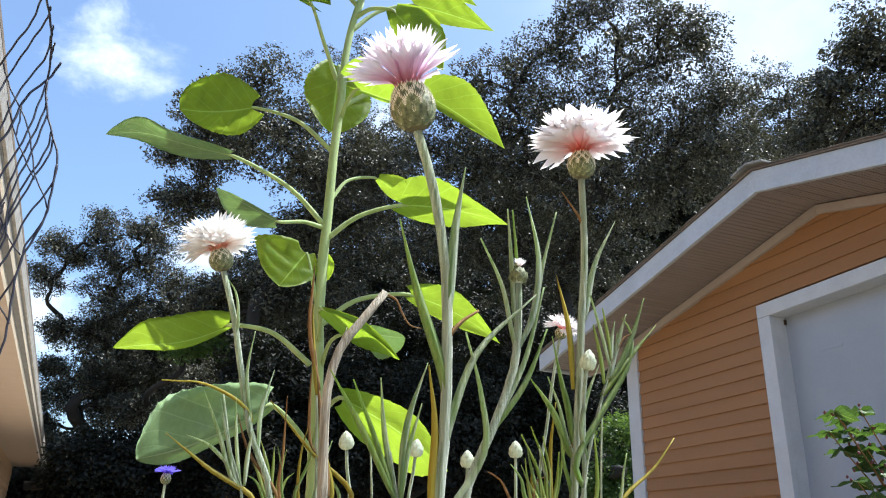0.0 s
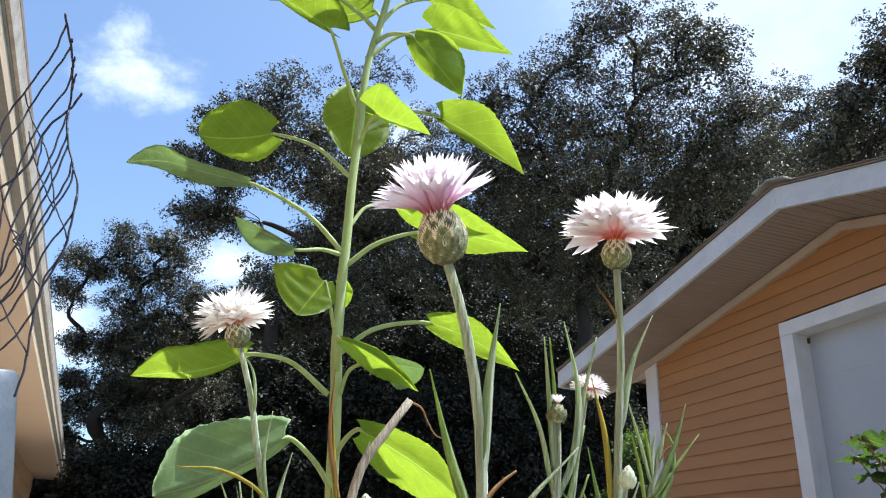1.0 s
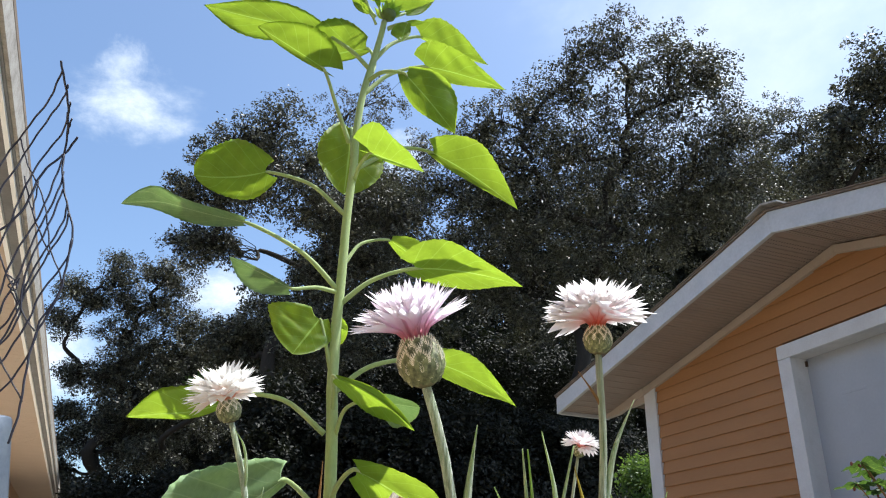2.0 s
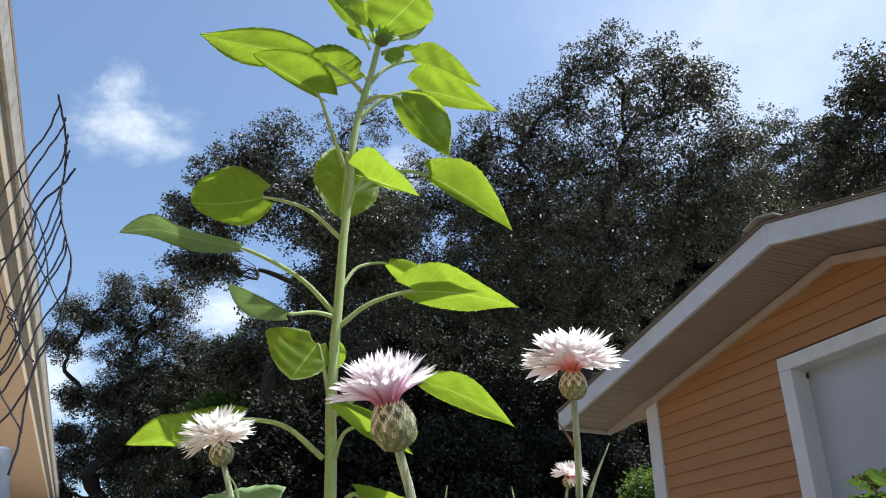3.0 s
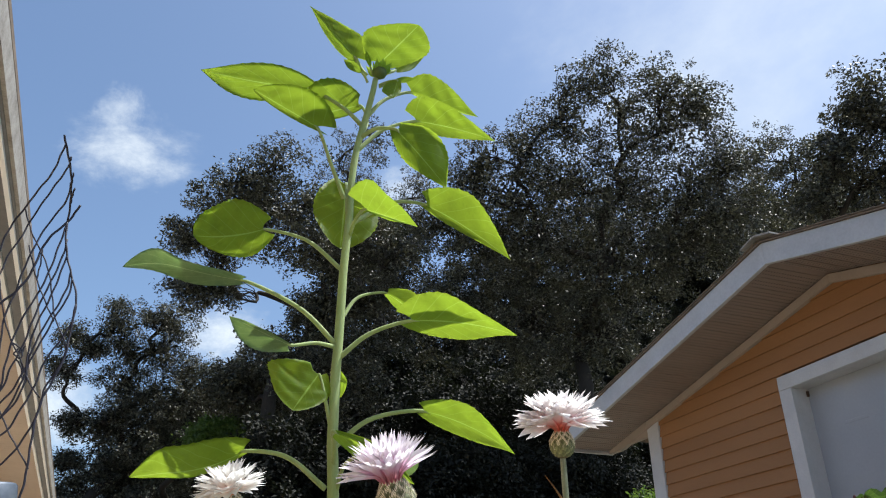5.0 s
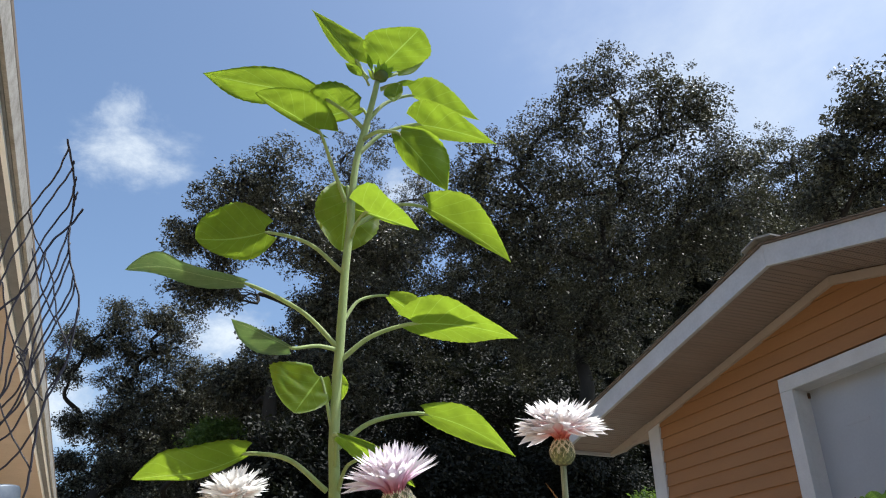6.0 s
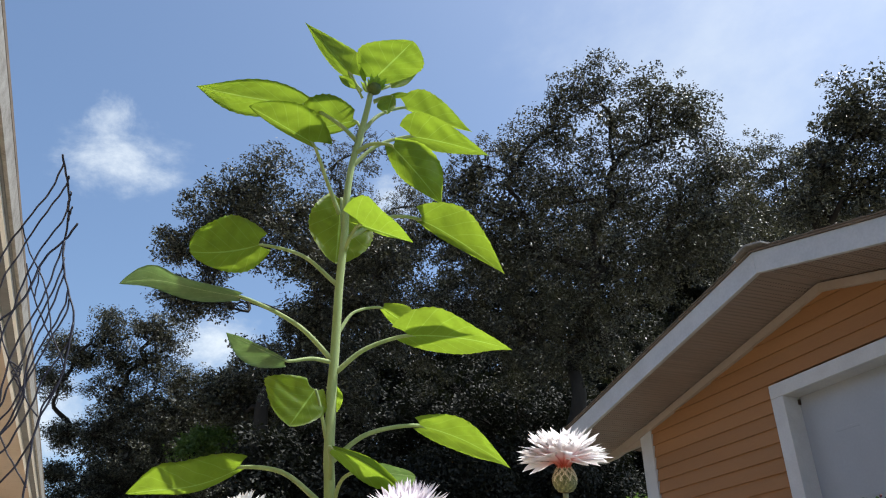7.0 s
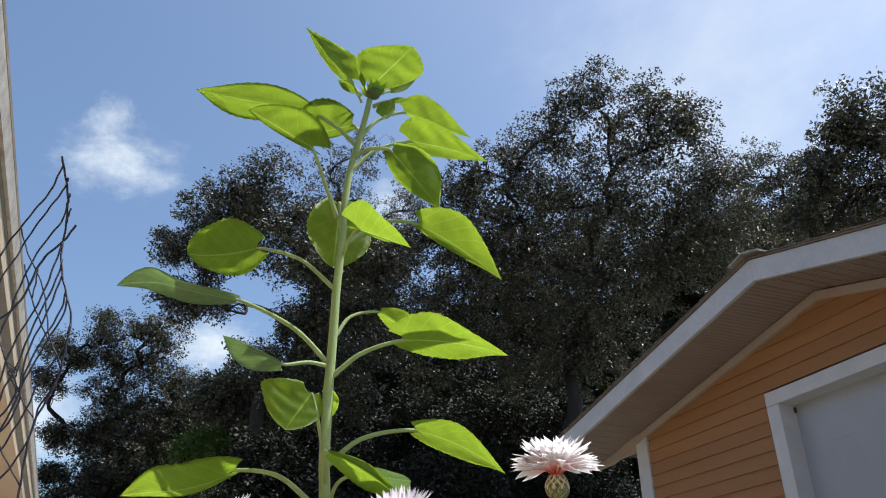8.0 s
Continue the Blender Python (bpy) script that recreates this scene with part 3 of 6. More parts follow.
hbar("gutter_lip", 0.025, 0.0425, HZ - 0.006, HZ + 0.085, M_BRIGHT, "white gutter lip", under=gutter)
hbar("gutter_face", 0.014, 0.0246, HZ + 0.008, HZ + 0.095, M_TAUPE, "grey gutter face", under=gutter)
hbar("drip_edge", 0.0, 0.0136, HZ + 0.012, HZ + 0.10, M_RIDGE, "dark weathered drip edge")
hbar("roof", 0.002, 3.9, HZ + 0.112, HZ + 0.135, M_SHINGLE, "brown shingle roof", rise=1.3)
hbar("roof", 3.9, 7.6, HZ + 1.412, HZ + 1.435, M_SHINGLE, "brown shingle roof", rise=-1.2)


# ---- trees ----
def leaf_mesh(name, centres, ways, normals, sizes, material):
    """Many small pointed leaves, each a folded pair of triangles, in one mesh."""
    n = len(centres)
    d = ways / np.linalg.norm(ways, axis=1)[:, None]
    s = np.cross(d, normals)
    s /= np.linalg.norm(s, axis=1)[:, None] + 1e-9
    nn = np.cross(s, d)
    L = sizes[:, None]
    v = np.empty((n, 4, 3))
    v[:, 0] = centres - d * L * 0.5
    v[:, 1] = centres + s * L * 0.25 + nn * L * 0.07
    v[:, 2] = centres + d * L * 0.5
    v[:, 3] = centres - s * L * 0.25 + nn * L * 0.07
    me = bpy.data.meshes.new(name)
    me.vertices.add(n * 4)
    me.vertices.foreach_set("co", v.ravel())
    q = np.arange(n)[:, None] * 4
    idx = np.concatenate([q + np.array([[0, 1, 2]]), q + np.array([[0, 2, 3]])], axis=1).ravel()
    me.loops.add(n * 6)
    me.loops.foreach_set("vertex_index", idx)
    me.polygons.add(n * 2)
    me.polygons.foreach_set("loop_start", np.arange(n * 2) * 3)
    me.update(calc_edges=True)
    me.materials.append(material)
    return me


def crooked(a, b, bend, rng, n):
    """A wandering line from a to b, as an oak's limb grows."""
    L = (b - a).length
    knots = [a] + [a.lerp(b, k / 4) + Vector(rng.normal(0, bend * L, 3)) + Vector((0, 0, 0.10 * L * math.sin(math.pi * k / 4))) for k in (1, 2, 3)] + [b]
    return spline(knots, n)


def oak(base, lobes, label, material, density, seed, name="oak_tree", girth=0.24, coarse=1.0):
    """A tree: a trunk, limbs that fork towards the lobes of its crown, twigs, and sprays of small leaves."""
    rng = np.random.default_rng(seed)
    tree = thing(name, base, label, "tree" if name == "oak_tree" else "shrub", "oaks behind the garden" if name == "oak_tree" else "shrubs under the oaks")
    base = Vector(base)
    top, low = max(l[2] for l in lobes), min(l[2] for l in lobes)
    cx = Vector((np.mean([l[0] for l in lobes]), np.mean([l[1] for l in lobes]), 0))
    fork = base.lerp(cx, 0.35) + Vector((rng.normal(0, 0.3), 0.2, max(1.4, low * 0.6)))
    head = base.lerp(cx, 1.0) + Vector((rng.normal(0, 0.5), 0.3, low + (top - low) * 0.45))
    mids = [fork.lerp(head, k / 4) + Vector((rng.normal(0, 0.45), rng.normal(0, 0.4), 0)) for k in (1, 2, 3)]
    trunk = spline([base - Vector((0, 0, 0.1)), base.lerp(fork, 0.5) + Vector((0.12, 0.1, 0)), fork] + mids + [head], 24)
    bm = bmesh.new()
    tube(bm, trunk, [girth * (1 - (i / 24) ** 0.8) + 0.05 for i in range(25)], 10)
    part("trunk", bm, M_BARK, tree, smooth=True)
    # limbs: every lobe hangs on the nearest limb that already stands
    nodes = [(p, None) for p in trunk[8:]]
    paths, parents = [], []
    for i in sorted(range(len(lobes)), key=lambda k: (Vector(lobes[k][:3]) - head).length):
        c = Vector(lobes[i][:3])
        start, parent = min(nodes, key=lambda n: (n[0] - c).length + 1.2 * max(0.0, n[0].z - c.z + 0.35) + (0.25 if n[1] is None else 0.0))
        path = crooked(start, c, 0.115, rng, 14)
        nodes += [(p, len(paths)) for p in path[4:13]]
        paths.append((path, lobes[i]))
        parents.append(parent)
    weight = [1.0] * len(paths)
    for k in range(len(paths) - 1, -1, -1):
        if parents[k] is not None:
            weight[parents[k]] += weight[k]
    at, ways, normals, sizes = [], [], [], []
    for (path, (x, y, z, r)), w in zip(paths, weight):
        c = Vector((x, y, z))
        bm = bmesh.new()
        tube(bm, path, (0.010 + 0.025 * math.sqrt(w) + 0.010 * r, 0.010), 7)
        n = int((50 * r ** 1.9 + 15) * density * (1.35 if coarse == 1.0 else 1.9) * (1.4 - 0.75 * (z - low) / max(1.0, top - low)) / coarse ** 0.9)
        for k in range(n):
            dv = Vector(rng.normal(size=3)).normalized()
            rad = r * (0.30 + 0.82 * rng.random() ** 0.55 + 0.30 * (rng.random() < 0.16) * rng.random())
            cc = c + Vector((dv.x * rad * 1.06, dv.y * rad * 1.15, dv.z * rad * 0.92))
            sr = rng.uniform(0.11, 0.25) * coarse ** 0.85
            if k % 2 == 0:
                tube(bm, crooked(path[7 + int(7 * rng.random())], cc, 0.07, rng, 5), (0.011, 0.004), 4)
            up = np.array(dv) * 0.55 + np.array([0, 0, 0.9]) + rng.normal(size=3) * 0.3
            up /= np.linalg.norm(up)
            m = int(2050 * sr * sr / coarse ** 1.6) + 12
            side = np.cross(up, rng.normal(size=3))
            side /= np.linalg.norm(side)
            fore = np.cross(up, side)
            ang = rng.uniform(0, 2 * np.pi, m)
            out = np.cos(ang)[:, None] * side + np.sin(ang)[:, None] * fore
            at.append(np.array(cc) + out * (sr * 1.15 * np.sqrt(rng.random(m)))[:, None] + up * rng.normal(0, 0.32 * sr, m)[:, None])
            ways.append(out + rng.normal(0, 0.6, (m, 3)))
            normals.append(up + rng.normal(0, 0.55, (m, 3)))
            sizes.append(rng.uniform(0.044, 0.084, m) * coarse)
        # the dense inside of the lobe
        m = int(420 * r * r * density)
        dv = rng.normal(size=(m, 3))
        dv *= (r * 0.55 * rng.random(m) ** 0.5 / np.linalg.norm(dv, axis=1))[:, None]
        at.append(np.array(c) + dv)
        ways.append(rng.normal(size=(m, 3)))
        normals.append(rng.normal(size=(m, 3)) + np.array([0, 0, 0.6]))
        sizes.append(rng.uniform(0.08, 0.15, m))
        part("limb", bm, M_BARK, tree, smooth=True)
    ob = new("crown", leaf_mesh("crown", np.concatenate(at) - np.array(base), np.concatenate(ways), np.concatenate(normals), np.concatenate(sizes), material))
    ob.parent = tree
    return tree


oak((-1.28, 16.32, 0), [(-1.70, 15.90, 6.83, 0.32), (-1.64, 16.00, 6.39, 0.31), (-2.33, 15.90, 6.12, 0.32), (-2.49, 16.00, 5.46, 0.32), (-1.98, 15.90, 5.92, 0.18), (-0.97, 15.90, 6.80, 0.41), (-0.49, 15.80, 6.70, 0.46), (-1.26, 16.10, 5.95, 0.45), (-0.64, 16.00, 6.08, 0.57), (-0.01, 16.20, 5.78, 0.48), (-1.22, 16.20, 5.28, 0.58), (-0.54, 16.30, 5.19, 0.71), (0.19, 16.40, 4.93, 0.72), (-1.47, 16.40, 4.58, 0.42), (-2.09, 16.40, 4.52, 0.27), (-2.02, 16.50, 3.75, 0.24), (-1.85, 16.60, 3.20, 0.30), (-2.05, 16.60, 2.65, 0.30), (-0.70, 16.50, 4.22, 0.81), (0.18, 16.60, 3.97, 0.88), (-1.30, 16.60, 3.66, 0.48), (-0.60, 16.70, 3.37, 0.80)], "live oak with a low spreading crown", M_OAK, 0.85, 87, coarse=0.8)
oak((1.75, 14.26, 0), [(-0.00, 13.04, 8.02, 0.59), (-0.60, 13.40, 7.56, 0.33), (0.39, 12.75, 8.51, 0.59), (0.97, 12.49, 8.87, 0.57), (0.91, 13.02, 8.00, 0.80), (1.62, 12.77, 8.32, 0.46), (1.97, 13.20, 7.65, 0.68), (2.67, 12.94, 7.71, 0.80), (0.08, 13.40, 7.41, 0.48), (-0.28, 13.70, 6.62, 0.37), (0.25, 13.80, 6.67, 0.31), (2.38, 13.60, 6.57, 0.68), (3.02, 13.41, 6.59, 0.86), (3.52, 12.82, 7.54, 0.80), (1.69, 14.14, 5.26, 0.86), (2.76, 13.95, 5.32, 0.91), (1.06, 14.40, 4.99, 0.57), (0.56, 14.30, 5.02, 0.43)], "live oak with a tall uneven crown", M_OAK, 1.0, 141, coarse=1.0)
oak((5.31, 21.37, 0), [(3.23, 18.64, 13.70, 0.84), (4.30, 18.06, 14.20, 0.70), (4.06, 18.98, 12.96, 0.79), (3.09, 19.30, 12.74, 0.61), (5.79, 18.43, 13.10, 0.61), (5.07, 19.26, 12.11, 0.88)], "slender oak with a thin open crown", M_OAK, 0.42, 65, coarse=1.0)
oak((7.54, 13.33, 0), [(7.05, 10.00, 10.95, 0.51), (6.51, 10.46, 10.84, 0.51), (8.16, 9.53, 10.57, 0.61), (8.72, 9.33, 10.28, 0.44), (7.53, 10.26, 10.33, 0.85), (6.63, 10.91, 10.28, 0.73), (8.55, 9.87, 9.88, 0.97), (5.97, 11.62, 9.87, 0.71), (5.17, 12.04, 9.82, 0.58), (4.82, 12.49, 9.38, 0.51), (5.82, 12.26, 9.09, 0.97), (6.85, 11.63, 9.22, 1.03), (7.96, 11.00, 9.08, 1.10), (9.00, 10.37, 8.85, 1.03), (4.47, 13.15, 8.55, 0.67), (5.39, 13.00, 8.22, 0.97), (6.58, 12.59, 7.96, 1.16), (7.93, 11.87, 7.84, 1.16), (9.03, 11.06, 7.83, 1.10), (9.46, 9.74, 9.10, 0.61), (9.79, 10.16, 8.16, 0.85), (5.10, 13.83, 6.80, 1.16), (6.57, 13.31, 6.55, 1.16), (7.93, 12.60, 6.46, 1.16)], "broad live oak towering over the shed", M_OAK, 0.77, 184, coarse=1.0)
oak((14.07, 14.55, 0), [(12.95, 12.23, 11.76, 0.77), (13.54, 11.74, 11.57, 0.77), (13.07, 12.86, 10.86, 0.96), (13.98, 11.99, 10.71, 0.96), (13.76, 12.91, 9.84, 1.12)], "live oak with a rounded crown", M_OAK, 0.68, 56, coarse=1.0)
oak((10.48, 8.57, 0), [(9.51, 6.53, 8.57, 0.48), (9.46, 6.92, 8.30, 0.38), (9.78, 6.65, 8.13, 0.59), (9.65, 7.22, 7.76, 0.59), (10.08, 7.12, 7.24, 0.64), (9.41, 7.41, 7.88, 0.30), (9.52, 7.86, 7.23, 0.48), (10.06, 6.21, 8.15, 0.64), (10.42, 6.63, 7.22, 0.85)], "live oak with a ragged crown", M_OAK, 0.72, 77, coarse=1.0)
# Back oaks and most shrubs wear the leaf with shade in its colour.
oak((4.33, 18.65, 0), [(2.17, 19.27, 5.41, 1.37), (3.86, 18.98, 5.48, 1.37), (5.50, 18.41, 6.08, 1.37), (0.99, 19.65, 4.00, 1.37), (3.20, 19.45, 3.83, 1.37), (5.12, 18.98, 4.14, 1.37)], "leafy understorey oak in deep shade", M_OAK_SHADE, 0.7, 62, coarse=1.5)
oak((7.98, 17.40, 0), [(7.19, 17.82, 6.08, 1.45), (8.80, 17.09, 6.04, 1.45), (10.07, 16.40, 5.98, 1.22), (6.77, 18.45, 4.15, 1.37), (8.63, 17.66, 4.13, 1.37), (10.01, 16.93, 4.09, 1.07)], "leafy understorey oak in deep shade", M_OAK_SHADE, 0.7, 62, coarse=1.5)
oak((3.98, 23.62, 0), [(1.38, 24.31, 6.17, 2.09), (4.20, 24.03, 5.97, 2.28), (2.41, 23.54, 8.63, 1.33), (0.04, 24.72, 4.13, 2.09), (5.37, 23.22, 8.09, 1.90)], "shaded oak in the wood behind", M_OAK_SHADE, 0.62, 60, coarse=2.0)
oak((9.30, 22.05, 0), [(7.30, 23.09, 6.73, 2.28), (10.08, 22.11, 6.37, 2.28), (8.50, 22.01, 8.84, 1.90), (10.92, 21.07, 8.43, 2.09)], "shaded oak in the wood behind", M_OAK_SHADE, 0.62, 53, coarse=2.0)
oak((13.07, 21.23, 0), [(12.81, 21.72, 6.87, 1.78), (13.34, 20.81, 8.61, 1.78), (14.08, 21.50, 4.38, 1.38), (14.81, 19.57, 9.17, 1.58), (13.93, 21.39, 5.41, 1.58), (14.75, 20.81, 5.54, 1.38)], "shaded oak in the wood behind", M_OAK_SHADE, 0.62, 68, coarse=2.0)
oak((17.59, 19.17, 0), [(16.13, 17.55, 13.31, 1.44), (17.22, 16.68, 13.05, 1.54), (18.33, 15.70, 12.73, 1.34), (15.50, 18.88, 12.11, 1.85), (17.22, 17.65, 11.61, 1.85), (19.30, 14.64, 12.55, 1.44)], "shaded oak in the wood behind", M_OAK_SHADE, 0.62, 69, coarse=2.0)
oak((11.86, 22.99, 0), [(11.84, 20.38, 13.78, 1.85), (13.75, 19.40, 13.40, 1.85), (9.91, 21.52, 13.56, 1.64), (12.21, 21.41, 11.62, 2.05), (9.70, 22.78, 11.37, 1.85)], "shaded oak in the wood behind", M_OAK_SHADE, 0.62, 62, coarse=2.0)
oak((5.46, 25.28, 0), [(0.79, 23.58, 13.74, 0.86), (1.82, 23.09, 14.48, 0.86), (4.12, 23.48, 13.28, 1.34), (5.65, 23.59, 12.45, 1.64), (4.12, 24.62, 10.87, 0.92), (6.25, 22.85, 13.57, 1.13)], "shaded oak in the wood behind", M_OAK_SHADE, 0.62, 69, coarse=2.0)
oak((7.10, 20.90, 0), [(5.84, 20.50, 9.45, 1.58), (7.70, 20.50, 8.22, 1.59), (9.59, 20.50, 7.71, 1.71), (6.98, 20.50, 7.07, 1.55), (4.85, 20.50, 7.87, 1.36)], "shaded oak in the wood behind", M_OAK_SHADE, 0.9, 71, coarse=1.7)
oak((12.10, 20.00, 0), [(11.14, 19.60, 8.35, 1.72), (13.31, 19.60, 9.39, 1.83), (15.30, 19.60, 10.90, 1.84), (12.25, 19.60, 7.38, 1.65), (9.85, 19.60, 6.11, 1.55)], "shaded oak in the wood behind", M_OAK_SHADE, 0.9, 72, coarse=1.7)
oak((15.40, 17.60, 0), [(15.18, 17.20, 11.30, 1.64), (17.23, 17.20, 12.51, 1.65), (13.14, 17.20, 7.82, 1.56), (15.88, 17.20, 10.42, 1.54)], "shaded oak in the wood behind", M_OAK_SHADE, 0.9, 73, coarse=1.7)
oak((1.90, 21.40, 0), [(2.65, 21.00, 7.71, 0.90), (1.83, 21.00, 6.34, 1.25), (3.37, 21.00, 6.82, 1.35), (0.72, 21.00, 5.61, 1.32), (-0.62, 21.00, 5.04, 1.31), (2.57, 21.00, 5.31, 1.48)], "shaded oak in the wood behind", M_OAK_SHADE, 0.9, 74, coarse=1.7)
oak((-3.89, 22.66, 0), [(-4.46, 22.54, 1.65, 1.30), (-3.39, 22.73, 1.45, 1.37), (-4.17, 22.54, 2.48, 1.09), (-4.27, 22.59, -0.09, 1.40), (-2.86, 22.81, -0.06, 1.40)], "evergreen shrub under the oaks, leaves coloured for shade", M_OAK_SHADE, 1.1, 200, "shrub", 0.08, 2.0)
oak((-2.20, 22.88, 0), [(-2.78, 22.81, 1.56, 1.30), (-1.65, 22.92, 1.55, 1.37), (-2.32, 22.85, 1.87, 1.09), (-2.67, 22.83, -0.06, 1.40), (-1.13, 22.96, -0.03, 1.40)], "evergreen shrub under the oaks, leaves coloured for shade", M_OAK_SHADE, 1.1, 201, "shrub", 0.08, 2.0)
oak((-0.37, 22.98, 0), [(-0.94, 22.96, 1.47, 1.30), (0.24, 22.98, 1.65, 1.37), (-0.52, 22.94, 2.25, 1.09), (-0.93, 22.97, -0.02, 1.40), (0.73, 22.98, 0.02, 1.40)], "evergreen shrub under the oaks, leaves coloured for shade", M_OAK_SHADE, 1.1, 202, "shrub", 0.08, 2.0)
oak((1.60, 22.93, 0), [(0.92, 22.94, 1.98, 1.30), (2.24, 22.86, 1.75, 1.37), (1.42, 22.87, 2.65, 1.09), (0.95, 22.97, 0.03, 1.40), (2.71, 22.83, 0.08, 1.40)], "evergreen shrub under the oaks, leaves coloured for shade", M_OAK_SHADE, 1.1, 203, "shrub", 0.08, 2.0)
oak((3.66, 22.69, 0), [(3.00, 22.77, 1.88, 1.30), (4.34, 22.55, 1.85, 1.37), (3.47, 22.61, 3.06, 1.09), (2.93, 22.81, 0.08, 1.40), (4.75, 22.50, 0.14, 1.40)], "evergreen shrub under the oaks, leaves coloured for shade", M_OAK_SHADE, 1.1, 204, "shrub", 0.08, 2.0)
oak((5.78, 22.24, 0), [(5.14, 22.39, 1.76, 1.30), (6.47, 22.03, 1.94, 1.37), (5.72, 22.21, 2.32, 1.09), (4.98, 22.45, 0.14, 1.40), (6.82, 21.96, 0.20, 1.40)], "evergreen shrub under the oaks, leaves coloured for shade", M_OAK_SHADE, 1.1, 205, "shrub", 0.08, 2.0)
oak((7.89, 21.57, 0), [(7.23, 21.77, 2.29, 1.30), (8.57, 21.30, 2.02, 1.37), (7.83, 21.53, 2.69, 1.09), (7.05, 21.89, 0.21, 1.40), (8.86, 21.22, 0.27, 1.40)], "evergreen shrub under the oaks, leaves coloured for shade", M_OAK_SHADE, 1.1, 206, "shrub", 0.08, 2.0)
oak((9.94, 20.71, 0), [(9.33, 20.97, 2.14, 1.30), (10.59, 20.36, 2.09, 1.37), (9.89, 20.62, 3.05, 1.09), (9.08, 21.13, 0.28, 1.40), (10.81, 20.30, 0.35, 1.40)], "evergreen shrub under the oaks, leaves coloured for shade", M_OAK_SHADE, 1.1, 207, "shrub", 0.08, 2.0)
oak((11.87, 19.66, 0), [(11.31, 19.98, 1.98, 1.30), (12.48, 19.26, 2.14, 1.37), (11.85, 19.52, 3.38, 1.09), (11.02, 20.18, 0.36, 1.40), (12.63, 19.22, 0.42, 1.40)], "evergreen shrub under the oaks, leaves coloured for shade", M_OAK_SHADE, 1.1, 208, "shrub", 0.08, 2.0)
oak((13.64, 18.47, 0), [(13.14, 18.79, 2.46, 1.30), (14.19, 18.03, 2.18, 1.37), (13.64, 18.41, 2.56, 1.09), (12.83, 19.09, 0.43, 1.40), (14.29, 18.02, 0.50, 1.40)], "evergreen shrub under the oaks, leaves coloured for shade", M_OAK_SHADE, 1.1, 209, "shrub", 0.08, 2.0)
oak((-2.11, 24.90, 0), [(-2.42, 24.78, 2.91, 0.72), (-2.55, 24.82, 2.12, 0.86), (-1.91, 24.87, 2.24, 0.86), (-2.08, 24.91, 1.23, 1.14)], "evergreen shrub under the oaks, leaves coloured for shade", M_OAK_SHADE, 1.6, 300, "shrub", 0.08, 2.0)
oak((-2.60, 24.85, 0), [(-2.73, 24.81, 1.95, 0.72), (-2.85, 24.83, 1.19, 0.86), (-2.24, 24.89, 1.30, 0.86), (-2.38, 24.88, 0.33, 1.14)], "evergreen shrub under the oaks, leaves coloured for shade", M_OAK_SHADE, 1.6, 301, "shrub", 0.08, 2.0)
oak((-1.30, 24.95, 0), [(-1.52, 24.88, 2.51, 0.72), (-1.66, 24.92, 1.71, 0.86), (-1.00, 24.95, 1.83, 0.86), (-1.19, 24.97, 0.82, 1.14)], "evergreen shrub under the oaks, leaves coloured for shade", M_OAK_SHADE, 1.6, 302, "shrub", 0.08, 2.0)
oak((6.10, 9.05, 0), [(6.04, 9.00, 2.22, 0.22), (6.23, 9.00, 1.78, 0.20), (5.89, 9.00, 1.61, 0.25), (6.10, 9.00, 1.40, 0.28)], "sunlit green shrub standing behind the shed corner", M_SHRUB, 1.1, 411, "shrub", 0.03, 1.0)
oak((-0.79, 14.70, 0), [(-1.02, 14.60, 1.95, 0.45), (-0.95, 14.60, 1.20, 0.50), (-0.79, 14.60, 1.49, 0.50)], "evergreen shrub under the oaks, leaves coloured for shade", M_OAK_SHADE, 1.6, 420, "shrub", 0.05, 1.3)
oak((0.85, 14.70, 0), [(-0.20, 14.60, 1.71, 0.50), (0.29, 14.60, 2.13, 0.45), (0.23, 14.60, 1.36, 0.56), (0.85, 14.60, 1.68, 0.50)], "evergreen shrub under the oaks, leaves coloured for shade", M_OAK_SHADE, 1.6, 421, "shrub", 0.05, 1.3)
oak((2.35, 12.60, 0), [(1.49, 12.50, 3.28, 0.59), (1.47, 12.50, 2.36, 0.72), (2.07, 12.50, 1.87, 0.73), (2.35, 12.50, 2.81, 0.64)], "evergreen shrub under the oaks, leaves coloured for shade", M_OAK_SHADE, 1.5, 430, "shrub", 0.05, 1.3)
oak((4.33, 12.60, 0), [(3.09, 12.50, 3.17, 0.60), (3.75, 12.50, 2.46, 0.75), (2.99, 12.50, 2.03, 0.69), (4.33, 12.50, 3.20, 0.67)], "evergreen shrub under the oaks, leaves coloured for shade", M_OAK_SHADE, 1.5, 431, "shrub", 0.05, 1.3)
oak((6.00, 12.60, 0), [(5.31, 12.50, 3.40, 0.74), (5.00, 12.50, 2.46, 0.77), (6.00, 12.50, 2.34, 0.80)], "evergreen shrub under the oaks, leaves coloured for shade", M_OAK_SHADE, 1.5, 432, "shrub", 0.05, 1.3)
oak((6.45, 12.60, 0), [(6.82, 12.50, 3.23, 0.71), (7.29, 12.50, 2.54, 0.78), (7.82, 12.50, 3.55, 0.63), (6.45, 12.50, 1.98, 0.81)], "evergreen shrub under the oaks, leaves coloured for shade", M_OAK_SHADE, 1.5, 433, "shrub", 0.05, 1.3)
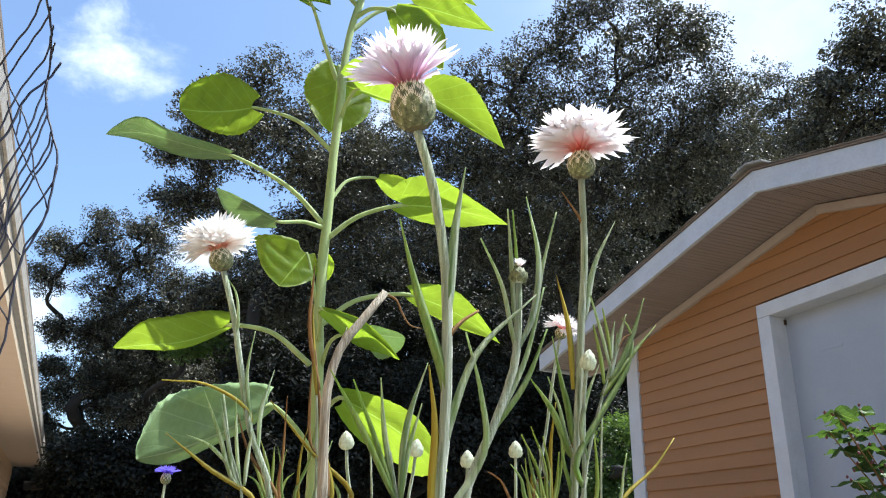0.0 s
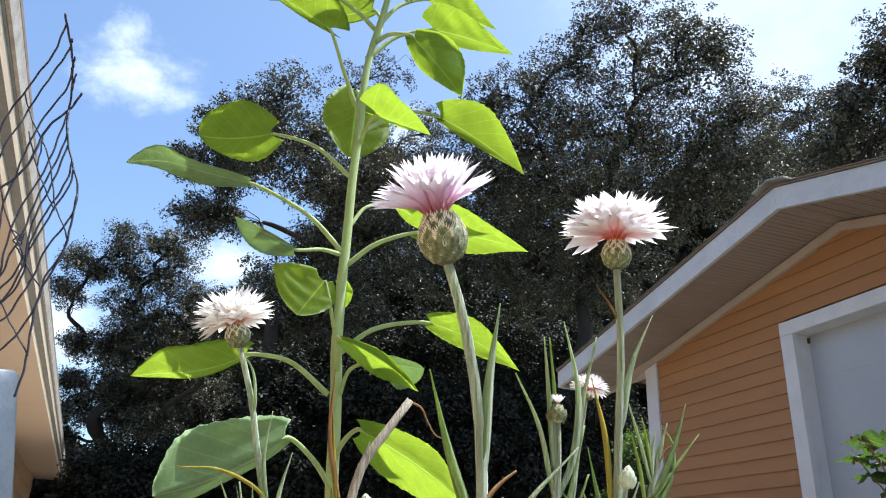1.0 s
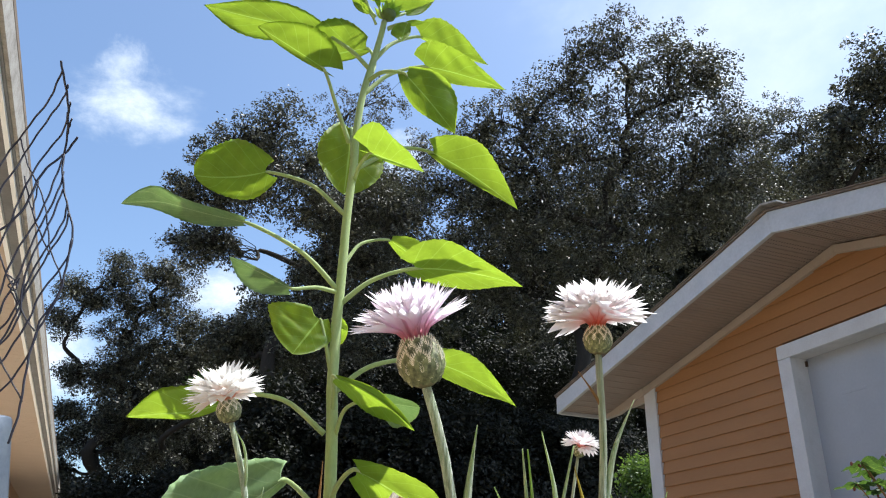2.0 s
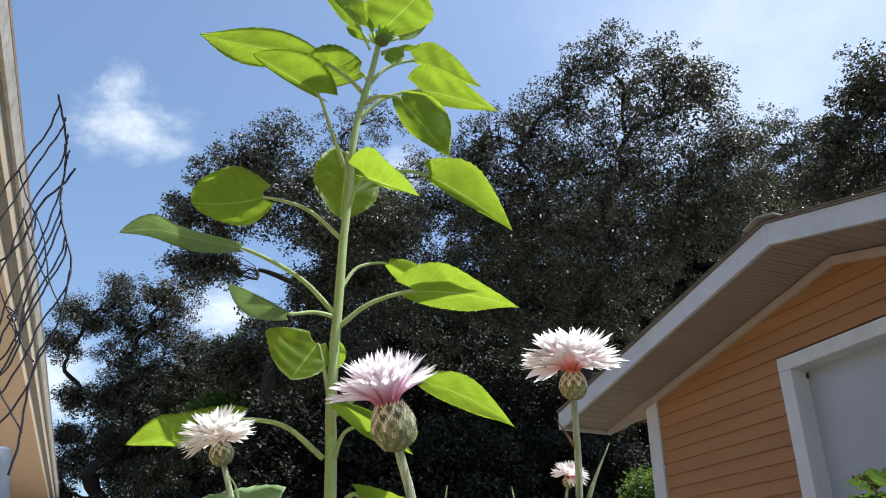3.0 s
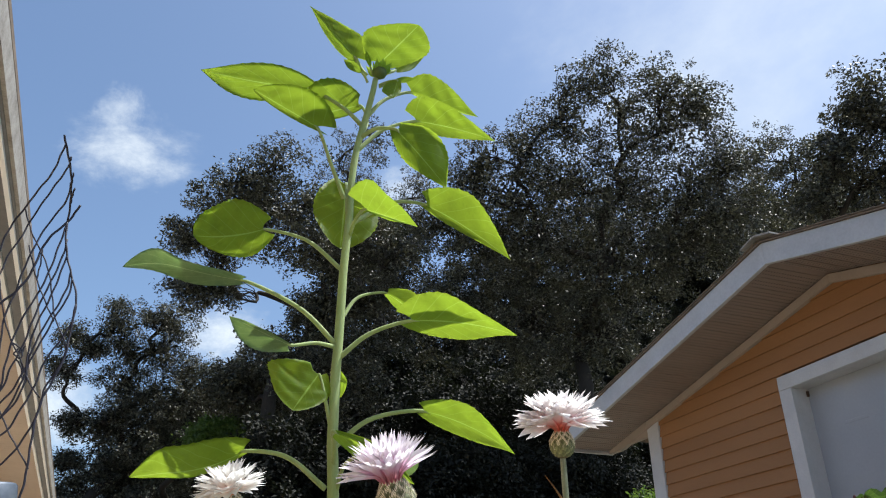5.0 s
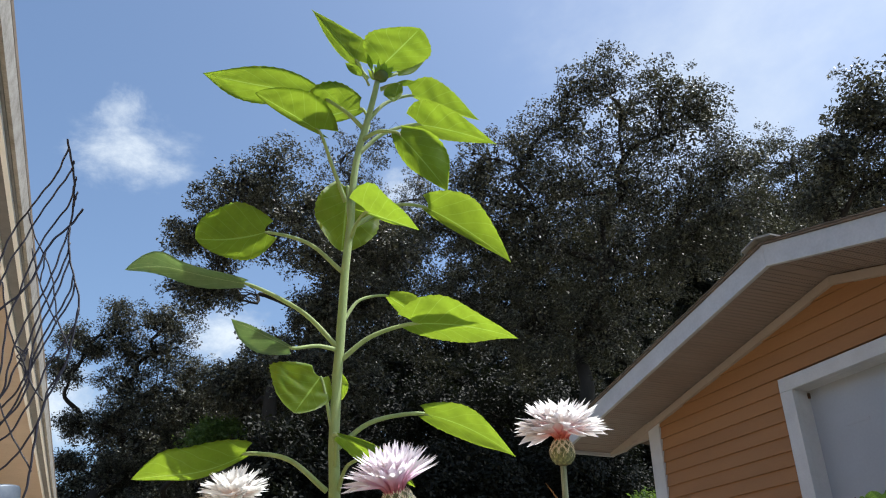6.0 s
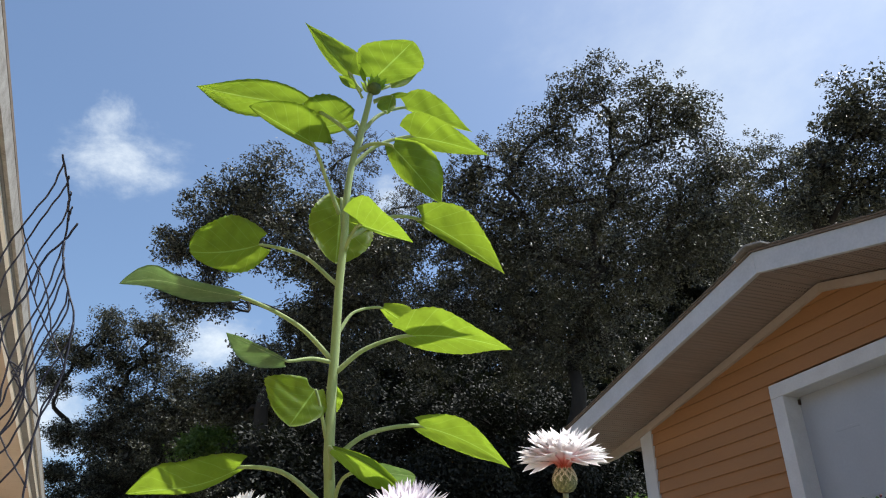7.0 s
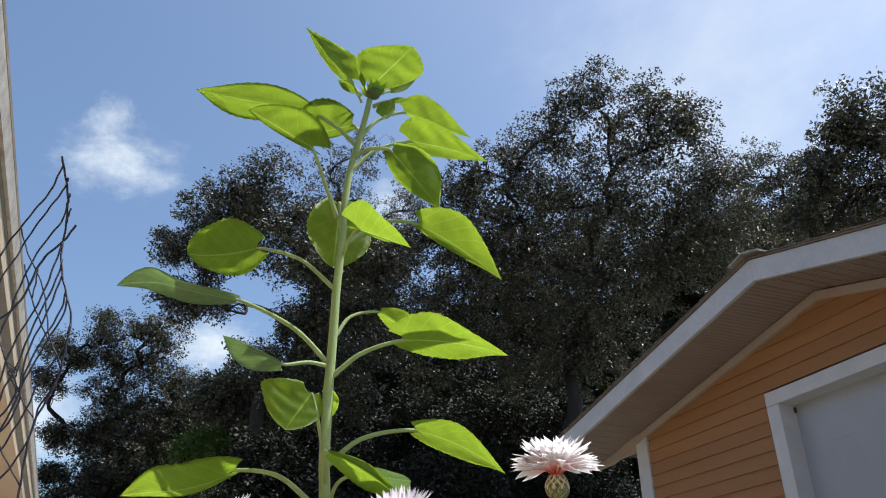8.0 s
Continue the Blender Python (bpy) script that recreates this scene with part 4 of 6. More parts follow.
# Added shrub: its brighter green stands in for a sunlit patch of oak leaves.
oak((0.60, 17.5, 0), [(0.58, 14.5, 4.15, 0.20), (0.84, 14.5, 4.18, 0.18), (0.34, 14.5, 4.02, 0.16)], "green shrub added between the oaks for sunlit oak leaves", M_SHRUB, 1.0, 512, "shrub", 0.03, 1.0)



# ---- sunflower ----
def blade_mesh(bm, base, tip, width, tilt, sag, cup, rng, rows=26, half=4, sharp=0.85):
    """A heart-shaped leaf blade with a toothed, slightly wavy margin, given by its two ends and its tilt."""
    base, tip = Vector(base), Vector(tip)
    axis = tip - base
    L = axis.length
    axis.normalize()
    up = Vector((0, -math.sin(radians(tilt)), math.cos(radians(tilt))))
    side = axis.cross(up).normalized()
    nor = side.cross(axis).normalized()
    uvl = bm.loops.layers.uv.verify()
    phase = rng.uniform(0, 6.28)
    wave = rng.uniform(0.045, 0.085) * width
    grid, uvs = [], {}
    for i in range(rows + 1):
        s = (i / rows) ** 1.35
        w = 0.52 * width * (math.sin(0.5 * math.pi * min(1.0, s / 0.24)) ** 0.72 if s < 0.24 else max(0.0, math.cos(0.5 * math.pi * min(1.0, (s - 0.24) / 0.76))) ** (1.5 * sharp))
        if sharp < 0.45:
            w = 0.52 * width * math.sin(math.pi * min(1.0, 0.04 + 0.96 * s)) ** 0.6
        row = []
        for k in range(-half, half + 1):
            u = k / half
            tooth = 1 + (0.02 if i % 2 else -0.012) * (abs(k) == half)
            back = 0.075 * L * abs(u) ** 1.5 * max(0.0, 1 - 3.2 * s)
            p = base + axis * (s * L - back) + side * (u * w * tooth)
            p += nor * (cup * w * abs(u) ** 1.6 - sag * 4 * s * (1 - s) - 0.9 * sag * s * s + wave * abs(u) ** 2 * math.sin(phase + 11 * s + (1.5 if u > 0 else 0)) - 0.012 * width * (abs(u) < 0.01))
            v = bm.verts.new(p)
            uvs[v] = (0.5 + 0.5 * u, s)
            row.append(v)
        grid.append(row)
    for a, b in zip(grid, grid[1:]):
        for k in range(2 * half):
            f = bm.faces.new((a[k], a[k + 1], b[k + 1], b[k]))
            for l in f.loops:
                l[uvl].uv = uvs[l.vert]


def leaf_blade(bm, base, tip, edge_a, edge_b, sag, lobe, at, blunt, rng, curl=0.0, rows=38, half=5):
    """A heart-shaped leaf blade with a toothed, wavy margin: its two ends, its widest points on both sides, and how far its lobes reach back."""
    base, tip, edge_a, edge_b = (Vector(v) for v in (base, tip, edge_a, edge_b))
    axis = tip - base
    L = axis.length
    nor = (edge_b - edge_a).cross(axis).normalized()
    nor = -nor if nor.z < 0 else nor
    bend = base.lerp(tip, 0.5) + Vector((0, 0, 2 * sag))

    def rib(s):
        return base * (1 - s) ** 2 + bend * 2 * s * (1 - s) + tip * s * s
    sides = (edge_a - rib(at), edge_b - rib(at))
    uvl = bm.loops.layers.uv.verify()
    phase, wave = rng.uniform(0, 6.28), rng.uniform(0.07, 0.13)
    grid, uvs = [], {}
    for i in range(rows + 1):
        s = (i / rows) ** 1.25
        if s < at:
            f = 0.30 + 0.70 * math.sin(0.5 * math.pi * s / at) ** 0.8
        else:
            f = max(0.0, math.cos(0.5 * math.pi * (s - at) / (1 - at))) ** (1.35 * blunt)
        row = []
        for k in range(-half, half + 1):
            u = abs(k) / half
            w = sides[0] if k < 0 else sides[1]
            tooth = 1 + (0.022 if i % 3 == 0 else -0.008) * (u == 1)
            back = lobe * L * u ** 1.4 * max(0.0, 1 - s / at) + 0.16 * L * max(0.0, 1 - 3.0 * s) * (u ** 1.4 - u)
            p = rib(s) + w * (u * f * tooth) - axis.normalized() * back
            p += nor * w.length * f * (wave * u * u * math.sin(phase + 8.5 * s + (1.7 if k > 0 else 0)) + 0.22 * u * (1 - u) - 0.035 * (k == 0) + 0.03 * math.sin(21 * s + 5 * u + phase) * u * (1 - u) * 4)
            p.z += curl * L * math.sin(2 * math.pi * (s - 0.5)) * ((1.0 if s > 0.5 else 0.6) * (0.35 + (0.65 * u if k < 0 else 0)))
            v = bm.verts.new(p)
            uvs[v] = (0.5 + 0.5 * k / half, s)
            row.append(v)
        grid.append(row)
    for a, b in zip(grid, grid[1:]):
        for k in range(2 * half):
            f = bm.faces.new((a[k], a[k + 1], b[k + 1], b[k]))
            for l in f.loops:
                l[uvl].uv = uvs[l.vert]


SUN_RNG = random.Random(21)
SUN_STEM = [(0.234, 1.212, 0.0), (0.246, 1.212, 0.35), (0.254, 1.212, 0.700), (0.250, 1.212, 0.780), (0.246, 1.212, 0.866), (0.240, 1.212, 0.948), (0.237, 1.212, 0.977), (0.235, 1.212, 1.055), (0.234, 1.212, 1.095), (0.235, 1.212, 1.159), (0.235, 1.212, 1.225), (0.235, 1.212, 1.309), (0.239, 1.212, 1.418), (0.238, 1.212, 1.483), (0.244, 1.212, 1.577), (0.263, 1.212, 1.688), (0.273, 1.212, 1.752), (0.276, 1.212, 1.779)]
sunflower = thing("sunflower", SUN_STEM[0], "tall green sunflower in bud with broad heart-shaped leaves", "sunflower")
line = spline(SUN_STEM, 70)
tube(bm := bmesh.new(), line, [0.0118 - 0.0058 * i / 70 for i in range(71)], 14, ribs=0.035)
part("stem", bm, M_SUNSTEM, sunflower, "thick hairy green stem", smooth=True)


def sun_leaf(on_stem, middle, base, tip, edge_a, edge_b, sag, lobe, material, at, blunt, curl=0.0):
    bm = bmesh.new()
    leaf_blade(bm, base, tip, edge_a, edge_b, sag, lobe, at, blunt, SUN_RNG, curl)
    bmesh.ops.solidify(bm, geom=bm.faces[:], thickness=0.0006)
    leaf = part("leaf", bm, material, sunflower, "broad green toothed leaf" if material == M_SUNLEAF else "broad leaf coloured pale for sky sheen", smooth=True)
    bm = bmesh.new()
    thick = min(1.0, 0.45 + 3.4 * (Vector(tip) - Vector(base)).length)
    line = spline([on_stem, middle, base, Vector(base).lerp(Vector(tip), 0.08)], 16)
    tube(bm, line, [thick * (0.0050 - 0.0019 * i / 14) if i < 14 else thick * (0.0031 - 0.0012 * (i - 13)) for i in range(17)], 10, ribs=0.04)
    part("petiole", bm, M_SUNSTEM, leaf, smooth=True)


sun_leaf((0.256, 1.212, 1.782), (0.241, 1.206, 1.793), (0.228, 1.200, 1.812), (0.114, 1.190, 1.923), (0.179, 1.206, 1.835), (0.237, 1.190, 1.868), 0.000, 0.05, M_SUNLEAF, 0.32, 1.00)
sun_leaf((0.274, 1.212, 1.804), (0.277, 1.206, 1.809), (0.280, 1.200, 1.815), (0.348, 1.130, 1.887), (0.235, 1.146, 1.844), (0.379, 1.187, 1.852), 0.000, 0.06, M_SUNLEAF, 0.42, 0.55)
sun_leaf((0.281, 1.212, 1.786), (0.301, 1.219, 1.808), (0.322, 1.225, 1.827), (0.407, 1.250, 1.937), (0.350, 1.224, 1.874), (0.370, 1.242, 1.861), 0.000, 0.00, M_SUNLEAF, 0.35, 0.80)
sun_leaf((0.259, 1.212, 1.764), (0.251, 1.206, 1.773), (0.242, 1.200, 1.777), (0.198, 1.190, 1.794), (0.226, 1.187, 1.792), (0.215, 1.199, 1.778), 0.000, 0.00, M_SUNLEAF, 0.35, 0.90)
sun_leaf((0.268, 1.212, 1.791), (0.263, 1.201, 1.791), (0.257, 1.190, 1.793), (0.243, 1.170, 1.816), (0.244, 1.181, 1.801), (0.258, 1.183, 1.804), 0.000, 0.00, M_SUNLEAF, 0.40, 0.90)
sun_leaf((0.285, 1.212, 1.764), (0.303, 1.196, 1.767), (0.318, 1.180, 1.761), (0.305, 1.170, 1.700), (0.284, 1.174, 1.726), (0.326, 1.177, 1.735), 0.000, 0.05, M_SUNLEAF, 0.45, 0.60)
sun_leaf((0.285, 1.212, 1.759), (0.301, 1.206, 1.768), (0.317, 1.200, 1.778), (0.369, 1.210, 1.806), (0.337, 1.199, 1.793), (0.340, 1.209, 1.784), 0.000, 0.00, M_SUNLEAF, 0.35, 0.90)
sun_leaf((0.258, 1.212, 1.664), (0.302, 1.224, 1.738), (0.363, 1.235, 1.784), (0.540, 1.260, 1.778), (0.406, 1.204, 1.821), (0.422, 1.249, 1.778), -0.006, 0.08, M_SUNLEAF, 0.26, 0.90)
sun_leaf((0.244, 1.212, 1.577), (0.299, 1.216, 1.649), (0.374, 1.220, 1.695), (0.568, 1.230, 1.695), (0.386, 1.176, 1.732), (0.440, 1.239, 1.683), 0.006, 0.10, M_SUNLEAF, 0.24, 0.85)
sun_leaf((0.251, 1.212, 1.614), (0.276, 1.186, 1.625), (0.314, 1.160, 1.614), (0.391, 1.070, 1.435), (0.389, 1.107, 1.576), (0.326, 1.141, 1.531), 0.004, 0.08, M_SUNLEAF, 0.36, 0.75)
sun_leaf((0.239, 1.212, 1.402), (0.336, 1.226, 1.483), (0.404, 1.240, 1.498), (0.538, 1.118, 1.333), (0.464, 1.153, 1.491), (0.440, 1.204, 1.438), 0.008, 0.10, M_SUNLEAF, 0.32, 0.80)
sun_leaf((0.242, 1.212, 1.378), (0.243, 1.176, 1.391), (0.253, 1.140, 1.401), (0.340, 1.080, 1.347), (0.248, 1.077, 1.422), (0.289, 1.135, 1.386), 0.000, 0.30, M_SUNLEAF, 0.22, 0.80)
sun_leaf((0.236, 1.212, 1.427), (0.237, 1.241, 1.479), (0.239, 1.270, 1.534), (0.240, 1.290, 1.389), (0.175, 1.263, 1.472), (0.318, 1.289, 1.478), 0.000, 0.06, M_SUNLEAF, 0.42, 0.45)
sun_leaf((0.230, 1.212, 1.305), (0.164, 1.246, 1.373), (0.085, 1.280, 1.400), (-0.042, 1.260, 1.352), (0.015, 1.222, 1.420), (0.061, 1.312, 1.352), -0.008, 0.14, M_SUNLEAF, 0.36, 0.42)
sun_leaf((0.234, 1.212, 1.152), (0.162, 1.206, 1.211), (0.058, 1.200, 1.248), (-0.145, 1.220, 1.251), (-0.032, 1.179, 1.268), (-0.034, 1.215, 1.240), 0.010, 0.04, M_SUNLEAF_PALE, 0.36, 0.60, 0.085)
sun_leaf((0.226, 1.212, 1.460), (0.192, 1.191, 1.519), (0.154, 1.170, 1.587), (0.022, 1.150, 1.630), (0.138, 1.128, 1.638), (0.095, 1.166, 1.596), 0.000, 0.22, M_SUNLEAF, 0.34, 0.50)
sun_leaf((0.251, 1.212, 1.647), (0.215, 1.226, 1.691), (0.141, 1.240, 1.736), (-0.085, 1.230, 1.715), (0.060, 1.208, 1.754), (0.030, 1.266, 1.694), -0.006, 0.05, M_SUNLEAF, 0.36, 0.80)
sun_leaf((0.251, 1.212, 1.611), (0.267, 1.231, 1.680), (0.253, 1.250, 1.729), (0.120, 1.260, 1.662), (0.164, 1.201, 1.741), (0.209, 1.266, 1.692), 0.000, 0.05, M_SUNLEAF, 0.42, 0.60)
sun_leaf((0.230, 1.212, 1.150), (0.191, 1.191, 1.145), (0.145, 1.170, 1.128), (0.038, 1.140, 1.155), (0.091, 1.148, 1.145), (0.080, 1.179, 1.120), 0.000, 0.08, M_SUNLEAF_PALE, 0.38, 0.80)
sun_leaf((0.231, 1.212, 1.010), (0.216, 1.206, 1.061), (0.203, 1.200, 1.093), (0.161, 1.180, 1.020), (0.111, 1.149, 1.086), (0.222, 1.204, 1.055), 0.000, 0.10, M_SUNLEAF, 0.42, 0.50)
sun_leaf((0.231, 1.212, 1.054), (0.244, 1.241, 1.095), (0.236, 1.270, 1.122), (0.270, 1.280, 1.107), (0.254, 1.265, 1.124), (0.260, 1.304, 1.089), 0.000, 0.05, M_SUNLEAF, 0.45, 0.50)
sun_leaf((0.238, 1.212, 1.205), (0.270, 1.226, 1.259), (0.327, 1.240, 1.283), (0.395, 1.220, 1.234), (0.378, 1.217, 1.281), (0.358, 1.246, 1.251), 0.000, 0.05, M_SUNLEAF, 0.40, 0.70)
sun_leaf((0.237, 1.212, 1.129), (0.286, 1.191, 1.174), (0.359, 1.170, 1.202), (0.547, 1.120, 1.179), (0.373, 1.109, 1.233), (0.422, 1.181, 1.179), 0.010, 0.12, M_SUNLEAF, 0.24, 0.80)
sun_leaf((0.236, 1.212, 0.968), (0.297, 1.201, 1.022), (0.389, 1.190, 1.043), (0.588, 1.240, 0.992), (0.452, 1.169, 1.060), (0.460, 1.221, 1.014), 0.012, 0.06, M_SUNLEAF, 0.32, 0.85)
sun_leaf((0.231, 1.212, 0.905), (0.164, 1.231, 0.956), (0.100, 1.250, 0.964), (-0.079, 1.380, 0.933), (0.022, 1.261, 0.982), (0.028, 1.320, 0.933), -0.012, 0.05, M_SUNLEAF, 0.36, 0.70, 0.05)
sun_leaf((0.242, 1.212, 0.939), (0.235, 1.181, 0.969), (0.225, 1.150, 0.984), (0.336, 1.060, 0.892), (0.283, 1.106, 0.960), (0.278, 1.140, 0.933), 0.012, 0.04, M_SUNLEAF, 0.36, 0.75)
sun_leaf((0.248, 1.212, 0.898), (0.256, 1.176, 0.942), (0.289, 1.140, 0.951), (0.346, 1.070, 0.930), (0.310, 1.096, 0.951), (0.334, 1.144, 0.915), 0.000, 0.04, M_SUNLEAF_PALE, 0.45, 0.50)
sun_leaf((0.263, 1.212, 0.743), (0.210, 1.156, 0.792), (0.158, 1.100, 0.815), (-0.005, 0.980, 0.717), (0.048, 0.989, 0.809), (0.085, 1.089, 0.746), -0.012, 0.10, M_SUNLEAF_PALE, 0.40, 0.50)
sun_leaf((0.246, 1.212, 0.778), (0.252, 1.171, 0.823), (0.267, 1.130, 0.841), (0.415, 1.050, 0.736), (0.338, 1.069, 0.829), (0.356, 1.162, 0.754), 0.010, 0.08, M_SUNLEAF, 0.36, 0.70)
BUD = Vector(SUN_STEM[-1]) + Vector((0.005, -0.005, 0.014))
bm = bmesh.new()
lathe(bm, BUD - Vector((0, 0, 0.014)), (0.1, -0.2, 1), [(0, 0.006), (0.006, 0.014), (0.014, 0.0165), (0.022, 0.014), (0.028, 0.007), (0.03, 0.001)], 18)
bud = part("flower_bud", bm, M_BUD, sunflower, "tight green flower bud", smooth=True)
for k in range(14):
    ang = k * 2.39996
    out = Vector((math.cos(ang), math.sin(ang), 0))
    bm = bmesh.new()
    b0 = BUD + out * 0.010 + Vector((0, 0, -0.004))
    reach = 0.022 + 0.02 * SUN_RNG.random()
    t0 = b0 + out * reach * (0.35 + 0.5 * SUN_RNG.random()) + Vector((0, 0, reach * (0.7 + 0.5 * SUN_RNG.random())))
    blade_mesh(bm, b0, t0, 0.014, math.degrees(ang), 0.002, 0.2, SUN_RNG, rows=8, half=2)
    part("bract", bm, M_SUNLEAF, bud, smooth=True)


# ---- cornflowers ----
def strap(bm, points, width, rng, n=14):
    """A narrow pointed leaf: a channelled strip that tapers to its tip, with thickness."""
    line = spline(points, n)
    turn = rng.uniform(-0.7, 0.7)
    across0 = Vector((math.cos(turn), math.sin(turn), 0))
    grid = []
    for i, p in enumerate(line):
        s = i / n
        t = (line[min(i + 1, n)] - line[max(i - 1, 0)]).normalized()
        a = (across0 - across0.dot(t) * t).normalized()
        nor = t.cross(a)
        w = 0.5 * width * (0.30 + 0.78 * math.sin(math.pi * min(1.0, 0.05 + s * 0.95)) ** 0.7) * (1 - s ** 2.4) + 0.00012
        d = 0.28 * w
        tw = 0.25 * math.sin(3 * s + turn * 4)
        a = a * math.cos(tw) + nor * math.sin(tw)
        nor = t.cross(a)
        grid.append([bm.verts.new(q) for q in (p - a * w + nor * d, p - a * w * 0.5 + nor * d * 0.2, p - nor * d * 0.5, p + a * w * 0.5 + nor * d * 0.2, p + a * w + nor * d, p - nor * (d * 0.5 + 0.0004 + 0.08 * w))])
    for a, b in zip(grid, grid[1:]):
        for k in range(6):
            bm.faces.new((a[k], a[(k + 1) % 6], b[(k + 1) % 6], b[k]))
    bm.faces.new(grid[0][::-1])
    bm.faces.new(grid[-1])


FLORETS = {}


def floret(material, length, lobe, variant, tilt):
    """One trumpet floret: a narrow tube that rises along +z, bends outwards by its tilt and flares into pointed lobes; alike ones share a mesh."""
    tilt = 6 * round(tilt / 6)
    key = (material.name, round(length, 4), lobe, variant, tilt)
    if key in FLORETS:
        return FLORETS[key]
    rng = random.Random(variant * 7 + tilt)
    bm = bmesh.new()
    uvl = bm.loops.layers.uv.verify()
    grid, uvs = [], {}
    across, cut = 16, 0.5
    fine = 40
    line, p = [], Vector((0, 0, 0))
    for i in range(fine + 1):
        th = radians(tilt) * min(1.0, i / fine / 0.30) ** 1.3 + radians(9) * (i / fine) ** 3
        t = Vector((0, -math.sin(th), math.cos(th)))
        line.append((p.copy(), t, Vector((0, math.cos(th), math.sin(th)))))
        p += t * length / fine
    bend = [rng.uniform(-1, 1) for _ in range(across + 1)]
    for s in (0, 0.12, 0.24, 0.36, 0.5, 0.62, 0.74, 0.87, 1.0):
        row = []
        half = radians(112 - 62 * s)
        r = length * (0.034 + 0.03 * s + lobe * max(0.0, s - 0.28) ** 1.45)
        at, t, nor = line[round(s * fine)]
        for k in range(across + 1):
            u = 2 * k / across - 1
            tooth = 0.5 + 0.5 * math.cos(math.pi * 4 * (u + 1))
            drop = 0.0
            if s > cut:
                drop = (s - cut) * length * (0.62 - 0.62 * tooth) + (s - cut) * length * 0.25 * u * u
            ang = u * half
            x = r * math.sin(ang) * (1.25 if s > 0.3 else 1)
            y = r * (1 - math.cos(ang)) * 0.8 + bend[k] * 0.03 * length * max(0.0, s - 0.4)
            v = bm.verts.new(at - t * drop + nor * y + Vector((x, 0, 0)))
            uvs[v] = (k / across, s)
            row.append(v)
        grid.append(row)
    for a, b in zip(grid, grid[1:]):
        for k in range(across):
            f = bm.faces.new((a[k], a[k + 1], b[k + 1], b[k]))
            for l in f.loops:
                l[uvl].uv = uvs[l.vert]
    FLORETS[key] = mesh_of("petal", bm, material)
    return FLORETS[key]


BRACTS = {}


def bract_mesh(size, fringe, material=None):
    """A small pointed scale, or the comb of fine teeth along its upper rim."""
    material = material or (M_FRINGE if fringe else M_BRACT)
    key = (round(size, 5), fringe, material.name)
    if key in BRACTS:
        return BRACTS[key]
    bm = bmesh.new()

    def rim(s, side):
        w = size * 0.44 * math.sin(math.pi * (0.10 + 0.90 * s)) ** 0.8
        return Vector((side * w, -0.10 * size * math.sin(math.pi * s) * 0.3 - 0.00012, size * s))
    if fringe:
        for side in (-1, 1):
            for i in range(7):
                s = 0.38 + 0.088 * i
                a0, a1 = rim(s, side), rim(min(1, s + 0.06), side)
                out = Vector((side * 0.16 * (1.1 - s), -0.07, 0.20)) * size
                inner = Vector((-side * 0.10 * size, -0.00008, -0.03 * size))
                vs = [bm.verts.new(q) for q in (a0 + inner, a0 + Vector((0, -0.0001, 0)), (a0 + a1) / 2 + out, a1 + Vector((0, -0.0001, 0)), a1 + inner)]
                bm.faces.new(vs)
    else:
        rows = []
        for i in range(7):
            s = i / 6
            d = size * 0.10 * math.sin(math.pi * s) + 0.0002
            rows.append([bm.verts.new(rim(s, -1)), bm.verts.new((0, -d - 0.0001, size * s)), bm.verts.new(rim(s, 1))])
        for a, b in zip(rows, rows[1:]):
            bm.faces.new((a[0], a[1], b[1], b[0]))
            bm.faces.new((a[1], a[2], b[2], b[1]))
    BRACTS[key] = mesh_of("bract", bm, material)
    return BRACTS[key]


def calyx(parent, centre, axis, radius, height, rng):
    """The scaly urn under a flower."""
    prof = [(0.0, 0.27), (0.025, 0.40), (0.07, 0.58), (0.16, 0.80), (0.3, 0.98), (0.42, 1.0), (0.56, 0.93), (0.72, 0.78), (0.88, 0.66), (1.0, 0.62)]
    bm = bmesh.new()
    lathe(bm, centre, axis, [(h * height, r * radius) for h, r in prof], 22)
    urn = part("calyx", bm, M_CALYX, parent, "scaly green calyx", smooth=True)
    q = Vector(axis).to_track_quat("Z", "Y")
    at = root_of(parent)
    for row, (h, r) in enumerate(((0.07, 0.6), (0.19, 0.9), (0.34, 1.0), (0.5, 0.96), (0.66, 0.84))):
        n = 9
        for k in range(n):
            ang = 2 * math.pi * (k + 0.5 * (row % 2)) / n + rng.uniform(-0.06, 0.06)
            size = radius * (0.80, 0.92, 1.0, 1.0, 0.95)[row]
            slope = (-24, -10, 3, 12, 14)[row]
            hh = h * height
            rr = radius * float(np.interp(h, [q_[0] for q_ in prof], [q_[1] for q_ in prof]) + 0.03)
            m = Matrix.Translation(Vector(centre) - at) @ q.to_matrix().to_4x4() @ Matrix.Rotation(ang, 4, "Z") @ Matrix.Translation((0, -rr, hh)) @ Matrix.Rotation(radians(-slope), 4, "X")
            for name, fringe in (("bract", False), ("fringe", True)):
                ob = new(name, bract_mesh(size, fringe))
                ob.parent = urn
                ob.matrix_basis = m
    return urn


STEMS = {}


def blade(plant, material, width, points):
    """One narrow leaf that springs from the plant's stem."""
    line, rng = STEMS[plant.name]
    path = [Vector(p) for p in points]
    gap = min((p - path[0]).length for p in line)
    if gap > 0.002:
        foot = min(line, key=lambda p: (p - path[0] + Vector((0, 0, 1.8 * gap))).length)
        if foot.z < path[0].z:
            path = [foot] + path
    bm = bmesh.new()
    strap(bm, path, width, rng)
    part("leaf", bm, material, plant, {"yellowing_blade": "yellowing narrow leaf", "withered_blade": "withered brown leaf"}.get(material.name, ""), smooth=True)


